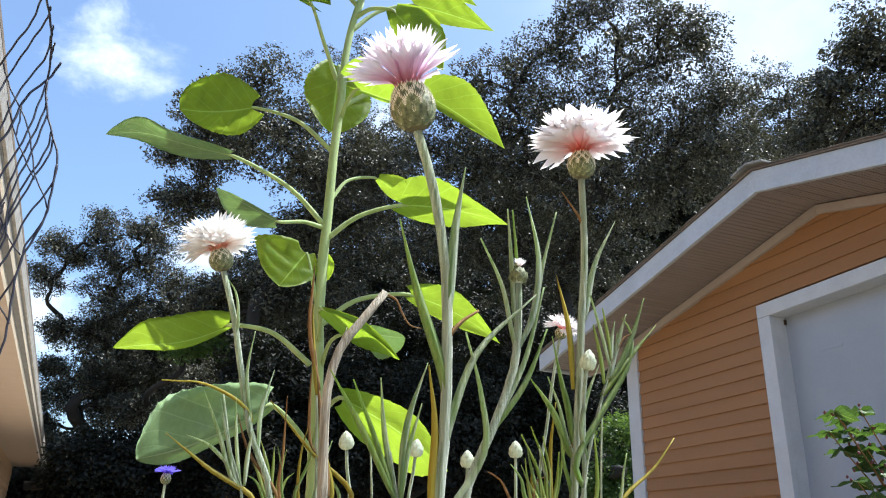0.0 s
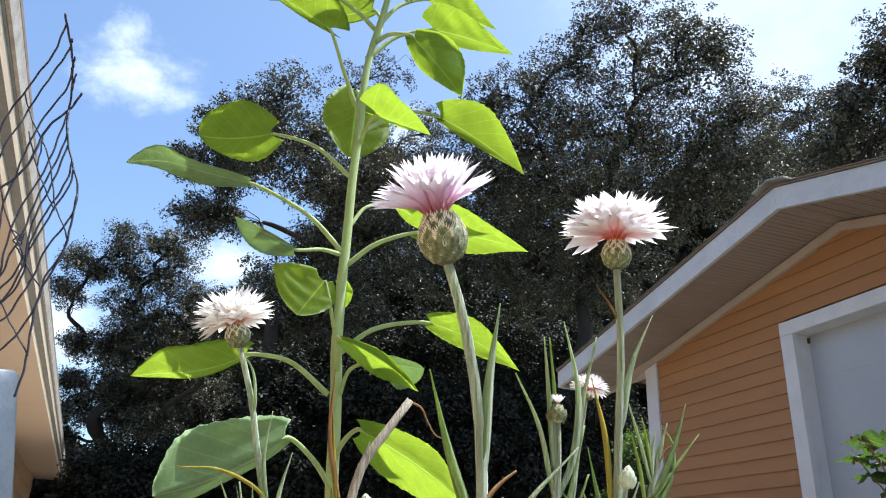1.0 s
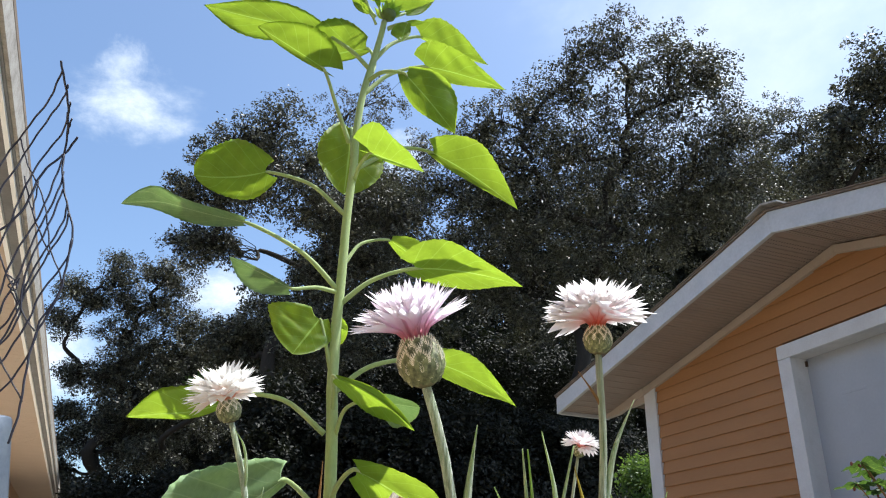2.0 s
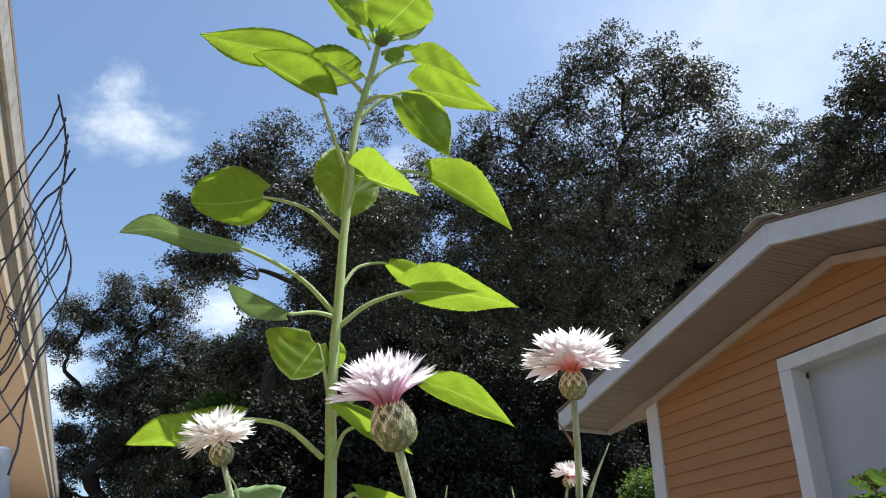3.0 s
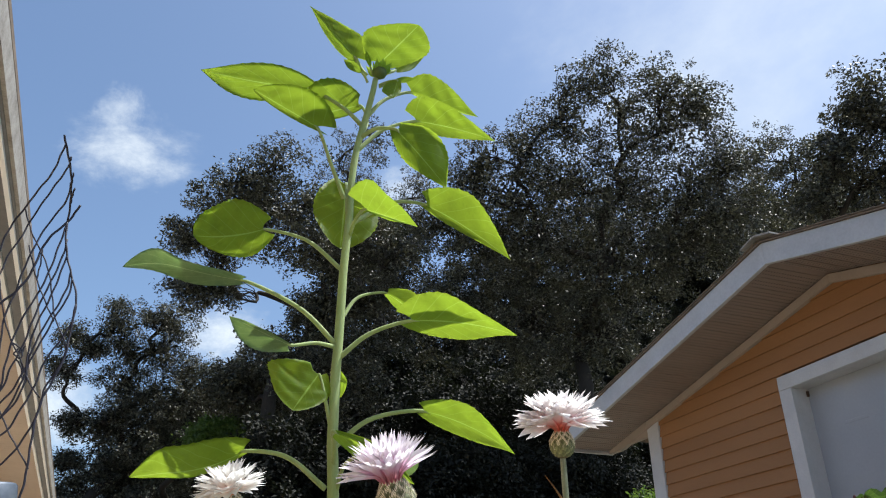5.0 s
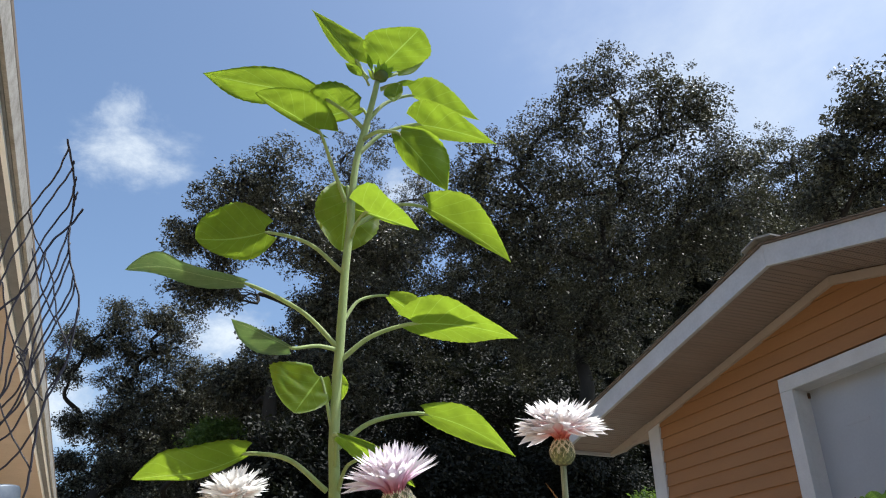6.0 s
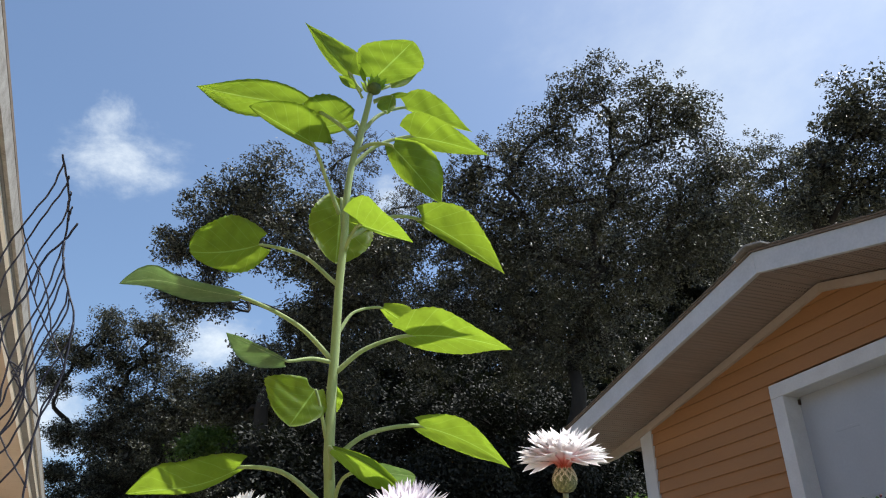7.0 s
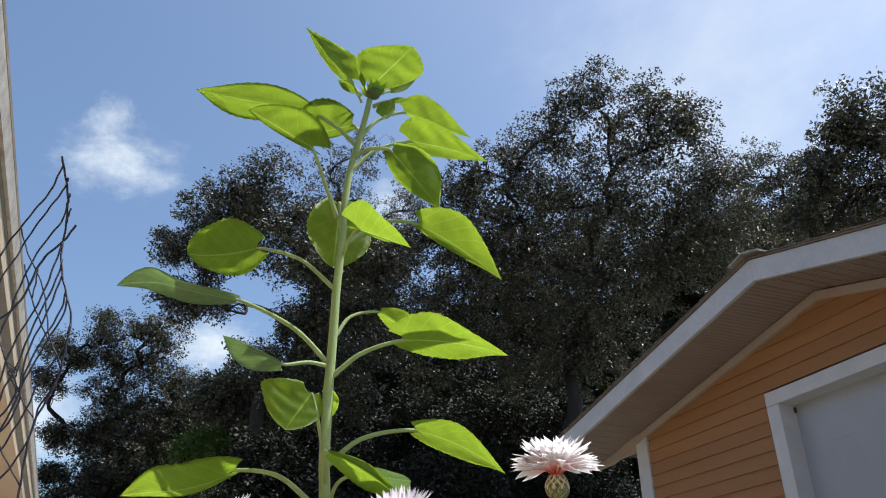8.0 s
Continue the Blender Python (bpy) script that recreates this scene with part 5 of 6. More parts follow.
def cornflower(stem_points, radius, head, label):
    rng = random.Random(int(1e4 * (stem_points[0][0] + 3 * stem_points[0][1])))
    plant = thing("cornflower", stem_points[0], label, "flower", "cornflowers in the bed")
    line = spline(stem_points, 26)
    bm = bmesh.new()
    tube(bm, line, (radius * 1.15, radius * 0.9 if head else 0.0003), 14, ribs=0.13)
    part("stem", bm, M_STEM, plant, smooth=True)
    STEMS[plant.name] = (line, rng)
    if not head:
        return plant
    top = line[-1]
    axis = Vector(head["lean"]).normalized() if "lean" in head else (line[-1] - line[-3]).normalized()
    if "bud" in head:
        r, h = head["bud"]
        bm = bmesh.new()
        lathe(bm, top, axis, [(0, 0.35 * r), (0.08 * h, 0.7 * r), (0.3 * h, r), (0.55 * h, 0.92 * r), (0.8 * h, 0.55 * r), (0.95 * h, 0.25 * r), (h, 0.06 * r)], 16)
        tone = M_BRACT if head["petal"] else M_PALEBUD
        bud = part("bud", bm, M_PALEBUD, plant, "pale scaly bud", smooth=True)
        q = axis.to_track_quat("Z", "Y")
        for row in range(4):
            for k in range(7):
                ang = 2 * math.pi * (k + 0.5 * (row % 2)) / 7
                rr = r * (0.75, 1.0, 0.9, 0.6)[row]
                ob = new("bract", bract_mesh(r * 1.1, False, tone))
                ob.parent = bud
                ob.matrix_basis = Matrix.Translation(top - root_of(plant)) @ q.to_matrix().to_4x4() @ Matrix.Rotation(ang, 4, "Z") @ Matrix.Translation((0, -rr, h * (0.05, 0.25, 0.45, 0.66)[row])) @ Matrix.Rotation(radians((25, 0, -15, -30)[row]), 4, "X")
        if head["petal"]:
            for k in range(9):
                ob = new("petal", floret(head["petal"], 0.003, 0.4, k % 3, 18))
                ob.parent = plant
                ob.matrix_basis = Matrix.Translation(top + axis * h * 0.8 - root_of(plant)) @ q.to_matrix().to_4x4() @ Matrix.Rotation(k * 2.4, 4, "Z") @ Matrix.Rotation(radians(14 + 10 * (k % 2)), 4, "X")
        return plant
    r, h = head["calyx"]
    calyx(plant, top, axis, r, h, rng)
    rng = random.Random(head["seed"])
    q = axis.to_track_quat("Z", "Y").to_matrix().to_4x4()
    for ring, (count, length, tilt) in enumerate(head["rings"]):
        for k in range(count):
            ang = 2 * math.pi * (k + 0.5 * (ring % 2)) / count + rng.uniform(-0.12, 0.12)
            lean = radians(rng.uniform(-8, 8))
            size = rng.uniform(0.9, 1.08)
            ob = new("petal", floret(head["petal"], length, head["lobe"], (k + ring) % 4, tilt + 12 * (k % 3 - 1) * (ring < 2) * 0.7))
            ob.parent = plant
            ob.matrix_basis = Matrix.Translation(top + axis * h * 0.93 - root_of(plant)) @ q @ Matrix.Rotation(ang, 4, "Z") @ Matrix.Translation((0, -r * 0.56 * (1 - 0.24 * ring), 0)) @ Matrix.Rotation(lean, 4, "X") @ Matrix.Rotation(rng.uniform(-0.5, 0.5), 4, "Z") @ Matrix.Scale(size, 4)
    return plant


plant = cornflower([(0.0450, 0.1570, 0.0300), (0.0530, 0.1474, 0.5149), (0.0550, 0.1450, 0.6362), (0.0560, 0.1452, 0.6475), (0.0561, 0.1453, 0.6608), (0.0553, 0.1456, 0.6807), (0.0517, 0.1458, 0.6996), (0.0480, 0.1460, 0.7110)], 0.00102, dict(lean=(-0.32, -0.19, 0.93), size=0.0123, rings=((15, 0.0132, 64), (14, 0.0135, 47), (12, 0.0136, 30), (9, 0.0132, 12)), calyx=(0.00428, 0.0096), petal=M_PINK, seed=3, lobe=0.42), "pale lilac-pink cornflower on a woolly grey-green stem, half open")
blade(plant, M_BLADE, 0.00207, [(0.0551, 0.1450, 0.6595), (0.0495, 0.1450, 0.6744), (0.0449, 0.1450, 0.6893)])
blade(plant, M_SILVER, 0.00207, [(0.0560, 0.1450, 0.6762), (0.0570, 0.1450, 0.6902), (0.0589, 0.1450, 0.7042)])
blade(plant, M_YELLOW, 0.00188, [(0.0541, 0.1450, 0.6362), (0.0541, 0.1450, 0.6492), (0.0523, 0.1450, 0.6604)])
blade(plant, M_BROWN, 0.00099, [(0.0560, 0.1450, 0.6660), (0.0588, 0.1450, 0.6697), (0.0625, 0.1450, 0.6725)])
blade(plant, M_SILVER, 0.00179, [(0.0643, 0.1450, 0.6455), (0.0634, 0.1450, 0.6557), (0.0597, 0.1450, 0.6678)])
blade(plant, M_SILVER, 0.00207, [(0.0560, 0.1450, 0.6446), (0.0578, 0.1450, 0.6520), (0.0625, 0.1450, 0.6641), (0.0755, 0.1450, 0.6780)])
plant = cornflower([(0.1080, 0.2160, 0.0300), (0.1160, 0.2064, 0.5204), (0.1180, 0.2040, 0.6430), (0.1209, 0.2040, 0.6713), (0.1229, 0.2040, 0.6958), (0.1249, 0.2040, 0.7166), (0.1250, 0.2040, 0.7440)], 0.00113, dict(lean=(-0.07, -0.15, 0.98), size=0.01892, rings=((13, 0.0180, 88), (13, 0.0190, 72), (11, 0.0186, 50), (10, 0.0172, 24)), calyx=(0.004, 0.0082), petal=M_PALE, seed=5, lobe=0.68), "white cornflower with a blush pink centre, fully open")
blade(plant, M_BROWN, 0.00090, [(0.1248, 0.2040, 0.7272), (0.1220, 0.2040, 0.7319), (0.1173, 0.2040, 0.7376)])
blade(plant, M_SILVER, 0.00196, [(0.1238, 0.2040, 0.6959), (0.1285, 0.2040, 0.7139), (0.1371, 0.2040, 0.7309)])
blade(plant, M_YELLOW, 0.00168, [(0.1190, 0.2040, 0.6732), (0.1181, 0.2040, 0.6922), (0.1144, 0.2040, 0.7083)])
blade(plant, M_BLADE, 0.00182, [(0.1171, 0.2040, 0.6676), (0.1152, 0.2040, 0.6751), (0.1124, 0.2040, 0.6884)])
blade(plant, M_SILVER, 0.00154, [(0.1162, 0.2040, 0.6600), (0.1143, 0.2040, 0.6676), (0.1105, 0.2040, 0.6761)])
blade(plant, M_BLADE, 0.00224, [(0.1171, 0.2040, 0.6553), (0.1124, 0.2040, 0.6657), (0.1039, 0.2040, 0.6761)])
blade(plant, M_SILVER, 0.00154, [(0.1209, 0.2040, 0.6685), (0.1228, 0.2040, 0.6770), (0.1256, 0.2040, 0.6827)])
blade(plant, M_BROWN, 0.00101, [(0.1171, 0.2040, 0.6562), (0.1199, 0.2040, 0.6581), (0.1237, 0.2040, 0.6600)])
blade(plant, M_BLADE, 0.00168, [(0.1171, 0.2040, 0.6458), (0.1152, 0.2040, 0.6524), (0.1143, 0.2040, 0.6609)])
blade(plant, M_SILVER, 0.00140, [(0.1208, 0.2040, 0.6430), (0.1218, 0.2040, 0.6458), (0.1227, 0.2040, 0.6486)])
plant = cornflower([(0.0433, 0.3350, 0.0300), (0.0513, 0.3254, 0.5214), (0.0533, 0.3230, 0.6442), (0.0426, 0.3235, 0.6690), (0.0355, 0.3241, 0.6937), (0.0301, 0.3246, 0.7148), (0.0230, 0.3250, 0.7350)], 0.00124, dict(lean=(-0.34, -0.12, 0.93), size=0.01655, rings=((13, 0.0172, 92), (13, 0.0182, 76), (11, 0.0184, 52), (11, 0.0180, 24)), calyx=(0.0044, 0.0082), petal=M_CREAMY, seed=8, lobe=0.62), "creamy white cornflower with an orange-pink centre")
blade(plant, M_SILVER, 0.00146, [(0.0319, 0.3230, 0.7131), (0.0293, 0.3230, 0.7256), (0.0248, 0.3230, 0.7319)])
blade(plant, M_YELLOW, 0.00180, [(0.0408, 0.3230, 0.6773), (0.0239, 0.3230, 0.6863), (0.0060, 0.3230, 0.6863)])
blade(plant, M_SILVER, 0.00199, [(0.0417, 0.3230, 0.6746), (0.0382, 0.3230, 0.6925), (0.0391, 0.3230, 0.7104)])
blade(plant, M_SILVER, 0.00199, [(0.0462, 0.3230, 0.6621), (0.0453, 0.3230, 0.6773), (0.0489, 0.3230, 0.6952)])
blade(plant, M_BROWN, 0.00190, [(0.0560, 0.3230, 0.6451), (0.0426, 0.3230, 0.6621), (0.0364, 0.3230, 0.6764)])
plant = cornflower([(0.1967, 0.4040, 0.0300), (0.2047, 0.3944, 0.5306), (0.2067, 0.3920, 0.6557), (0.2137, 0.3920, 0.6940), (0.2182, 0.3920, 0.7204), (0.2238, 0.3920, 0.7480)], 0.00091, dict(lean=(-0.05, -0.62, 0.78), size=0.00974, rings=((12, 0.0122, 96), (11, 0.0118, 66), (9, 0.0104, 32)), calyx=(0.0031, 0.0058), petal=M_PALE, seed=9, lobe=0.5), "small white cornflower with a pink centre")
plant = cornflower([(0.0189, 0.9020, 0.0300), (0.0269, 0.8924, 0.5422), (0.0289, 0.8900, 0.6703), (0.0290, 0.8900, 0.6847)], 0.00149, dict(size=0.01442, rings=((14, 0.0139, 80), (11, 0.01236, 48)), calyx=(0.00463, 0.0103), petal=M_VIOLET, seed=11, lobe=0.5), "violet-blue cornflower low among the leaves")
plant = cornflower([(0.0553, 0.1690, 0.0300), (0.0633, 0.1594, 0.5162), (0.0653, 0.1570, 0.6377), (0.0709, 0.1570, 0.6507), (0.0759, 0.1570, 0.6637), (0.0769, 0.1570, 0.6690), (0.0774, 0.1570, 0.6780), (0.0774, 0.1570, 0.6845)], 0.00090, dict(bud=(0.0017, 0.0042), petal=M_PALE, seed=13), "cornflower bud just opening between silvery leaves")
blade(plant, M_SILVER, 0.00137, [(0.0759, 0.1570, 0.6730), (0.0734, 0.1570, 0.6835), (0.0679, 0.1570, 0.6940)])
blade(plant, M_SILVER, 0.00137, [(0.0765, 0.1570, 0.6754), (0.0759, 0.1570, 0.6884), (0.0747, 0.1570, 0.7027)])
blade(plant, M_BLADE, 0.00119, [(0.0771, 0.1570, 0.6767), (0.0772, 0.1570, 0.6891), (0.0760, 0.1570, 0.7027)])
blade(plant, M_SILVER, 0.00156, [(0.0808, 0.1570, 0.6773), (0.0827, 0.1570, 0.6915), (0.0797, 0.1570, 0.7070)])
blade(plant, M_SILVER, 0.00137, [(0.0808, 0.1570, 0.6761), (0.0840, 0.1570, 0.6903), (0.0877, 0.1570, 0.7045)])
blade(plant, M_SILVER, 0.00156, [(0.0722, 0.1570, 0.6532), (0.0790, 0.1570, 0.6668), (0.0839, 0.1570, 0.6847)])
blade(plant, M_BLADE, 0.00174, [(0.0709, 0.1570, 0.6507), (0.0790, 0.1570, 0.6618), (0.0845, 0.1570, 0.6748)])
plant = cornflower([(0.1072, 0.2070, 0.0300), (0.1152, 0.1974, 0.5190), (0.1172, 0.1950, 0.6708), (0.1184, 0.1950, 0.6771)], 0.00055, dict(bud=(0.0019, 0.0062), petal=None, seed=77), "closed woolly cornflower bud on a short stalk")
plant = cornflower([(0.1054, 0.2070, 0.0300), (0.1134, 0.1974, 0.5193), (0.1154, 0.1950, 0.6417), (0.1189, 0.1950, 0.6576), (0.1231, 0.1950, 0.6701), (0.1259, 0.1950, 0.6777), (0.1273, 0.1950, 0.6839)], 0.00087, None, "young cornflower shoot with narrow silvery leaves")
blade(plant, M_TUFT, 0.00164, [(0.1238, 0.1950, 0.6735), (0.1231, 0.1950, 0.6819), (0.1210, 0.1950, 0.6909)])
blade(plant, M_SILVER, 0.00133, [(0.1259, 0.1950, 0.6791), (0.1238, 0.1950, 0.6888), (0.1204, 0.1950, 0.6999)])
blade(plant, M_TUFT, 0.00113, [(0.1266, 0.1950, 0.6805), (0.1259, 0.1950, 0.6888), (0.1245, 0.1950, 0.6964)])
blade(plant, M_SILVER, 0.00103, [(0.1266, 0.1950, 0.6805), (0.1273, 0.1950, 0.6874), (0.1287, 0.1950, 0.6929)])
blade(plant, M_SILVER, 0.00133, [(0.1272, 0.1950, 0.6798), (0.1300, 0.1950, 0.6881), (0.1328, 0.1950, 0.6957)])
blade(plant, M_BLADE, 0.00175, [(0.1279, 0.1950, 0.6777), (0.1349, 0.1950, 0.6902), (0.1397, 0.1950, 0.7019)])
blade(plant, M_TUFT, 0.00205, [(0.1245, 0.1950, 0.6722), (0.1321, 0.1950, 0.6812), (0.1432, 0.1950, 0.6936)])
blade(plant, M_BLADE, 0.00205, [(0.1134, 0.1950, 0.6500), (0.1203, 0.1950, 0.6625), (0.1328, 0.1950, 0.6812), (0.1342, 0.1950, 0.6902), (0.1314, 0.1950, 0.6943)])
blade(plant, M_BROWN, 0.00050, [(0.1314, 0.1950, 0.6881), (0.1335, 0.1950, 0.6895), (0.1356, 0.1950, 0.6908)])
blade(plant, M_SILVER, 0.00205, [(0.1161, 0.1950, 0.6604), (0.1182, 0.1950, 0.6694), (0.1224, 0.1950, 0.6791)])
blade(plant, M_TUFT, 0.00154, [(0.1196, 0.1950, 0.6424), (0.1203, 0.1950, 0.6500), (0.1196, 0.1950, 0.6597)])
blade(plant, M_YELLOW, 0.00131, [(0.1272, 0.1950, 0.6417), (0.1389, 0.1950, 0.6514), (0.1465, 0.1950, 0.6603)])
blade(plant, M_SILVER, 0.00123, [(0.1272, 0.1950, 0.6424), (0.1286, 0.1950, 0.6493), (0.1300, 0.1950, 0.6548)])
blade(plant, M_SILVER, 0.00154, [(0.1259, 0.1950, 0.6770), (0.1279, 0.1950, 0.6825), (0.1293, 0.1950, 0.6895)])
plant = cornflower([(0.1072, 0.2270, 0.0300), (0.1152, 0.2174, 0.5206), (0.1172, 0.2150, 0.6432), (0.1146, 0.2150, 0.6512), (0.1133, 0.2150, 0.6579)], 0.00071, None, "low tuft of green and yellowing cornflower leaves")
blade(plant, M_YELLOW, 0.00174, [(0.1172, 0.2150, 0.6432), (0.1173, 0.2150, 0.6572), (0.1193, 0.2150, 0.6712)])
blade(plant, M_TUFT, 0.00148, [(0.1152, 0.2150, 0.6425), (0.1126, 0.2150, 0.6512), (0.1073, 0.2150, 0.6606)])
blade(plant, M_TUFT, 0.00148, [(0.1159, 0.2150, 0.6425), (0.1153, 0.2150, 0.6519), (0.1106, 0.2150, 0.6632)])
blade(plant, M_TUFT, 0.00128, [(0.1166, 0.2150, 0.6432), (0.1166, 0.2150, 0.6512), (0.1146, 0.2150, 0.6606)])
blade(plant, M_TUFT, 0.00128, [(0.1126, 0.2150, 0.6425), (0.1099, 0.2150, 0.6466), (0.1073, 0.2150, 0.6519)])
blade(plant, M_TUFT, 0.00128, [(0.1186, 0.2150, 0.6432), (0.1206, 0.2150, 0.6519), (0.1226, 0.2150, 0.6605)])
blade(plant, M_BLADE, 0.00128, [(0.1132, 0.2150, 0.6425), (0.1106, 0.2150, 0.6512), (0.1093, 0.2150, 0.6572)])
blade(plant, M_TUFT, 0.00119, [(0.1139, 0.2150, 0.6425), (0.1133, 0.2150, 0.6479), (0.1119, 0.2150, 0.6539)])
blade(plant, M_BROWN, 0.00102, [(0.1112, 0.2150, 0.6425), (0.1126, 0.2150, 0.6479), (0.1159, 0.2150, 0.6492)])
blade(plant, M_TUFT, 0.00119, [(0.1179, 0.2150, 0.6432), (0.1192, 0.2150, 0.6485), (0.1199, 0.2150, 0.6565)])
blade(plant, M_BLADE, 0.00128, [(0.1086, 0.2150, 0.6425), (0.1073, 0.2150, 0.6479), (0.1039, 0.2150, 0.6519)])
blade(plant, M_TUFT, 0.00109, [(0.1106, 0.2150, 0.6425), (0.1093, 0.2150, 0.6486), (0.1086, 0.2150, 0.6539)])
blade(plant, M_BROWN, 0.00087, [(0.1039, 0.2150, 0.6419), (0.1006, 0.2150, 0.6472), (0.0966, 0.2150, 0.6492)])
blade(plant, M_YELLOW, 0.00087, [(0.1126, 0.2150, 0.6425), (0.1106, 0.2150, 0.6479), (0.1113, 0.2150, 0.6512)])
plant = cornflower([(0.0486, 0.1920, 0.0300), (0.0566, 0.1824, 0.5167), (0.0586, 0.1800, 0.6383), (0.0575, 0.1800, 0.6433), (0.0564, 0.1800, 0.6483)], 0.00073, None, "tuft of broad silvery cornflower leaves")
blade(plant, M_BLADE, 0.00187, [(0.0581, 0.1800, 0.6383), (0.0498, 0.1800, 0.6527), (0.0411, 0.1800, 0.6654)])
blade(plant, M_BLADE, 0.00163, [(0.0581, 0.1800, 0.6383), (0.0526, 0.1800, 0.6516), (0.0466, 0.1800, 0.6637)])
blade(plant, M_SILVER, 0.00131, [(0.0581, 0.1800, 0.6389), (0.0548, 0.1800, 0.6532), (0.0532, 0.1800, 0.6648)])
blade(plant, M_SILVER, 0.00163, [(0.0592, 0.1800, 0.6383), (0.0603, 0.1800, 0.6549), (0.0647, 0.1800, 0.6697)])
blade(plant, M_SILVER, 0.00139, [(0.0597, 0.1800, 0.6383), (0.0609, 0.1800, 0.6488), (0.0636, 0.1800, 0.6598)])
plant = cornflower([(0.0319, 0.3300, 0.0300), (0.0399, 0.3204, 0.5210), (0.0419, 0.3180, 0.6437), (0.0353, 0.3180, 0.6609), (0.0296, 0.3180, 0.6823)], 0.00103, None, "low silvery cornflower shoot with one yellowed leaf")
blade(plant, M_SILVER, 0.00218, [(0.0378, 0.3180, 0.6503), (0.0304, 0.3180, 0.6667), (0.0222, 0.3180, 0.6831)])
blade(plant, M_SILVER, 0.00170, [(0.0386, 0.3180, 0.6503), (0.0329, 0.3180, 0.6667), (0.0288, 0.3180, 0.6806)])
blade(plant, M_SILVER, 0.00157, [(0.0370, 0.3180, 0.6544), (0.0271, 0.3180, 0.6626), (0.0181, 0.3180, 0.6659)])
blade(plant, M_SILVER, 0.00170, [(0.0402, 0.3180, 0.6503), (0.0370, 0.3180, 0.6650), (0.0345, 0.3180, 0.6822)])
blade(plant, M_YELLOW, 0.00223, [(0.0460, 0.3180, 0.6437), (0.0279, 0.3180, 0.6544), (0.0107, 0.3180, 0.6659)])
blade(plant, M_SILVER, 0.00170, [(0.0419, 0.3180, 0.6486), (0.0419, 0.3180, 0.6609), (0.0427, 0.3180, 0.6699)])
plant = cornflower([(0.0403, 0.2390, 0.0300), (0.0483, 0.2294, 0.5177), (0.0503, 0.2270, 0.6397), (0.0492, 0.2270, 0.6553), (0.0481, 0.2270, 0.6682)], 0.00067, None, "withering cornflower stems with brown and yellow leaves")
blade(plant, M_BROWN, 0.00172, [(0.0531, 0.2270, 0.6402), (0.0503, 0.2270, 0.6587), (0.0464, 0.2270, 0.6816)])
blade(plant, M_YELLOW, 0.00146, [(0.0548, 0.2270, 0.6402), (0.0514, 0.2270, 0.6542), (0.0487, 0.2270, 0.6699)])
blade(plant, M_BROWN, 0.00152, [(0.0487, 0.2270, 0.6699), (0.0442, 0.2270, 0.6878), (0.0437, 0.2270, 0.7073)])
blade(plant, M_YELLOW, 0.00132, [(0.0481, 0.2270, 0.6682), (0.0459, 0.2270, 0.6811), (0.0442, 0.2270, 0.6950)])
blade(plant, M_YELLOW, 0.00166, [(0.0609, 0.2270, 0.6408), (0.0481, 0.2270, 0.6525), (0.0352, 0.2270, 0.6654)])
blade(plant, M_BROWN, 0.00099, [(0.0408, 0.2270, 0.6397), (0.0403, 0.2270, 0.6531), (0.0397, 0.2270, 0.6671)])
blade(plant, M_YELLOW, 0.00099, [(0.0458, 0.2270, 0.6397), (0.0453, 0.2270, 0.6520), (0.0464, 0.2270, 0.6587)])
blade(plant, M_BROWN, 0.00099, [(0.0475, 0.2270, 0.6553), (0.0464, 0.2270, 0.6648), (0.0459, 0.2270, 0.6743)])
blade(plant, M_BLADE, 0.00107, [(0.0447, 0.2270, 0.6397), (0.0475, 0.2270, 0.6492), (0.0486, 0.2270, 0.6587)])
blade(plant, M_BLADE, 0.00116, [(0.0414, 0.2270, 0.6397), (0.0403, 0.2270, 0.6475), (0.0386, 0.2270, 0.6531)])
blade(plant, M_SILVER, 0.00107, [(0.0497, 0.2270, 0.6397), (0.0514, 0.2270, 0.6481), (0.0537, 0.2270, 0.6559)])
blade(plant, M_BLADE, 0.00107, [(0.0570, 0.2270, 0.6402), (0.0542, 0.2270, 0.6453), (0.0497, 0.2270, 0.6481)])
plant = cornflower([(0.0790, 0.5620, 0.0300), (0.0870, 0.5524, 0.5313), (0.0890, 0.5500, 0.6567), (0.0851, 0.5500, 0.6732), (0.0812, 0.5500, 0.6878)], 0.00077, None, "low tuft of yellow-green cornflower leaves")
blade(plant, M_TUFT, 0.00331, [(0.0861, 0.5500, 0.6567), (0.0773, 0.5500, 0.6762), (0.0686, 0.5500, 0.6898)])
blade(plant, M_TUFT, 0.00360, [(0.0880, 0.5500, 0.6567), (0.0841, 0.5500, 0.6771), (0.0774, 0.5500, 0.6956)])
blade(plant, M_TUFT, 0.00317, [(0.0909, 0.5500, 0.6577), (0.0929, 0.5500, 0.6732), (0.0958, 0.5500, 0.6907)])
blade(plant, M_TUFT, 0.00288, [(0.0890, 0.5500, 0.6567), (0.0880, 0.5500, 0.6771), (0.0871, 0.5500, 0.6917)])
blade(plant, M_BLADE, 0.00288, [(0.0841, 0.5500, 0.6567), (0.0773, 0.5500, 0.6684), (0.0686, 0.5500, 0.6723)])
blade(plant, M_TUFT, 0.00317, [(0.0938, 0.5500, 0.6576), (0.0978, 0.5500, 0.6703), (0.1026, 0.5500, 0.6752)])
blade(plant, M_YELLOW, 0.00173, [(0.0880, 0.5500, 0.6567), (0.0822, 0.5500, 0.6693), (0.0744, 0.5500, 0.6801)])
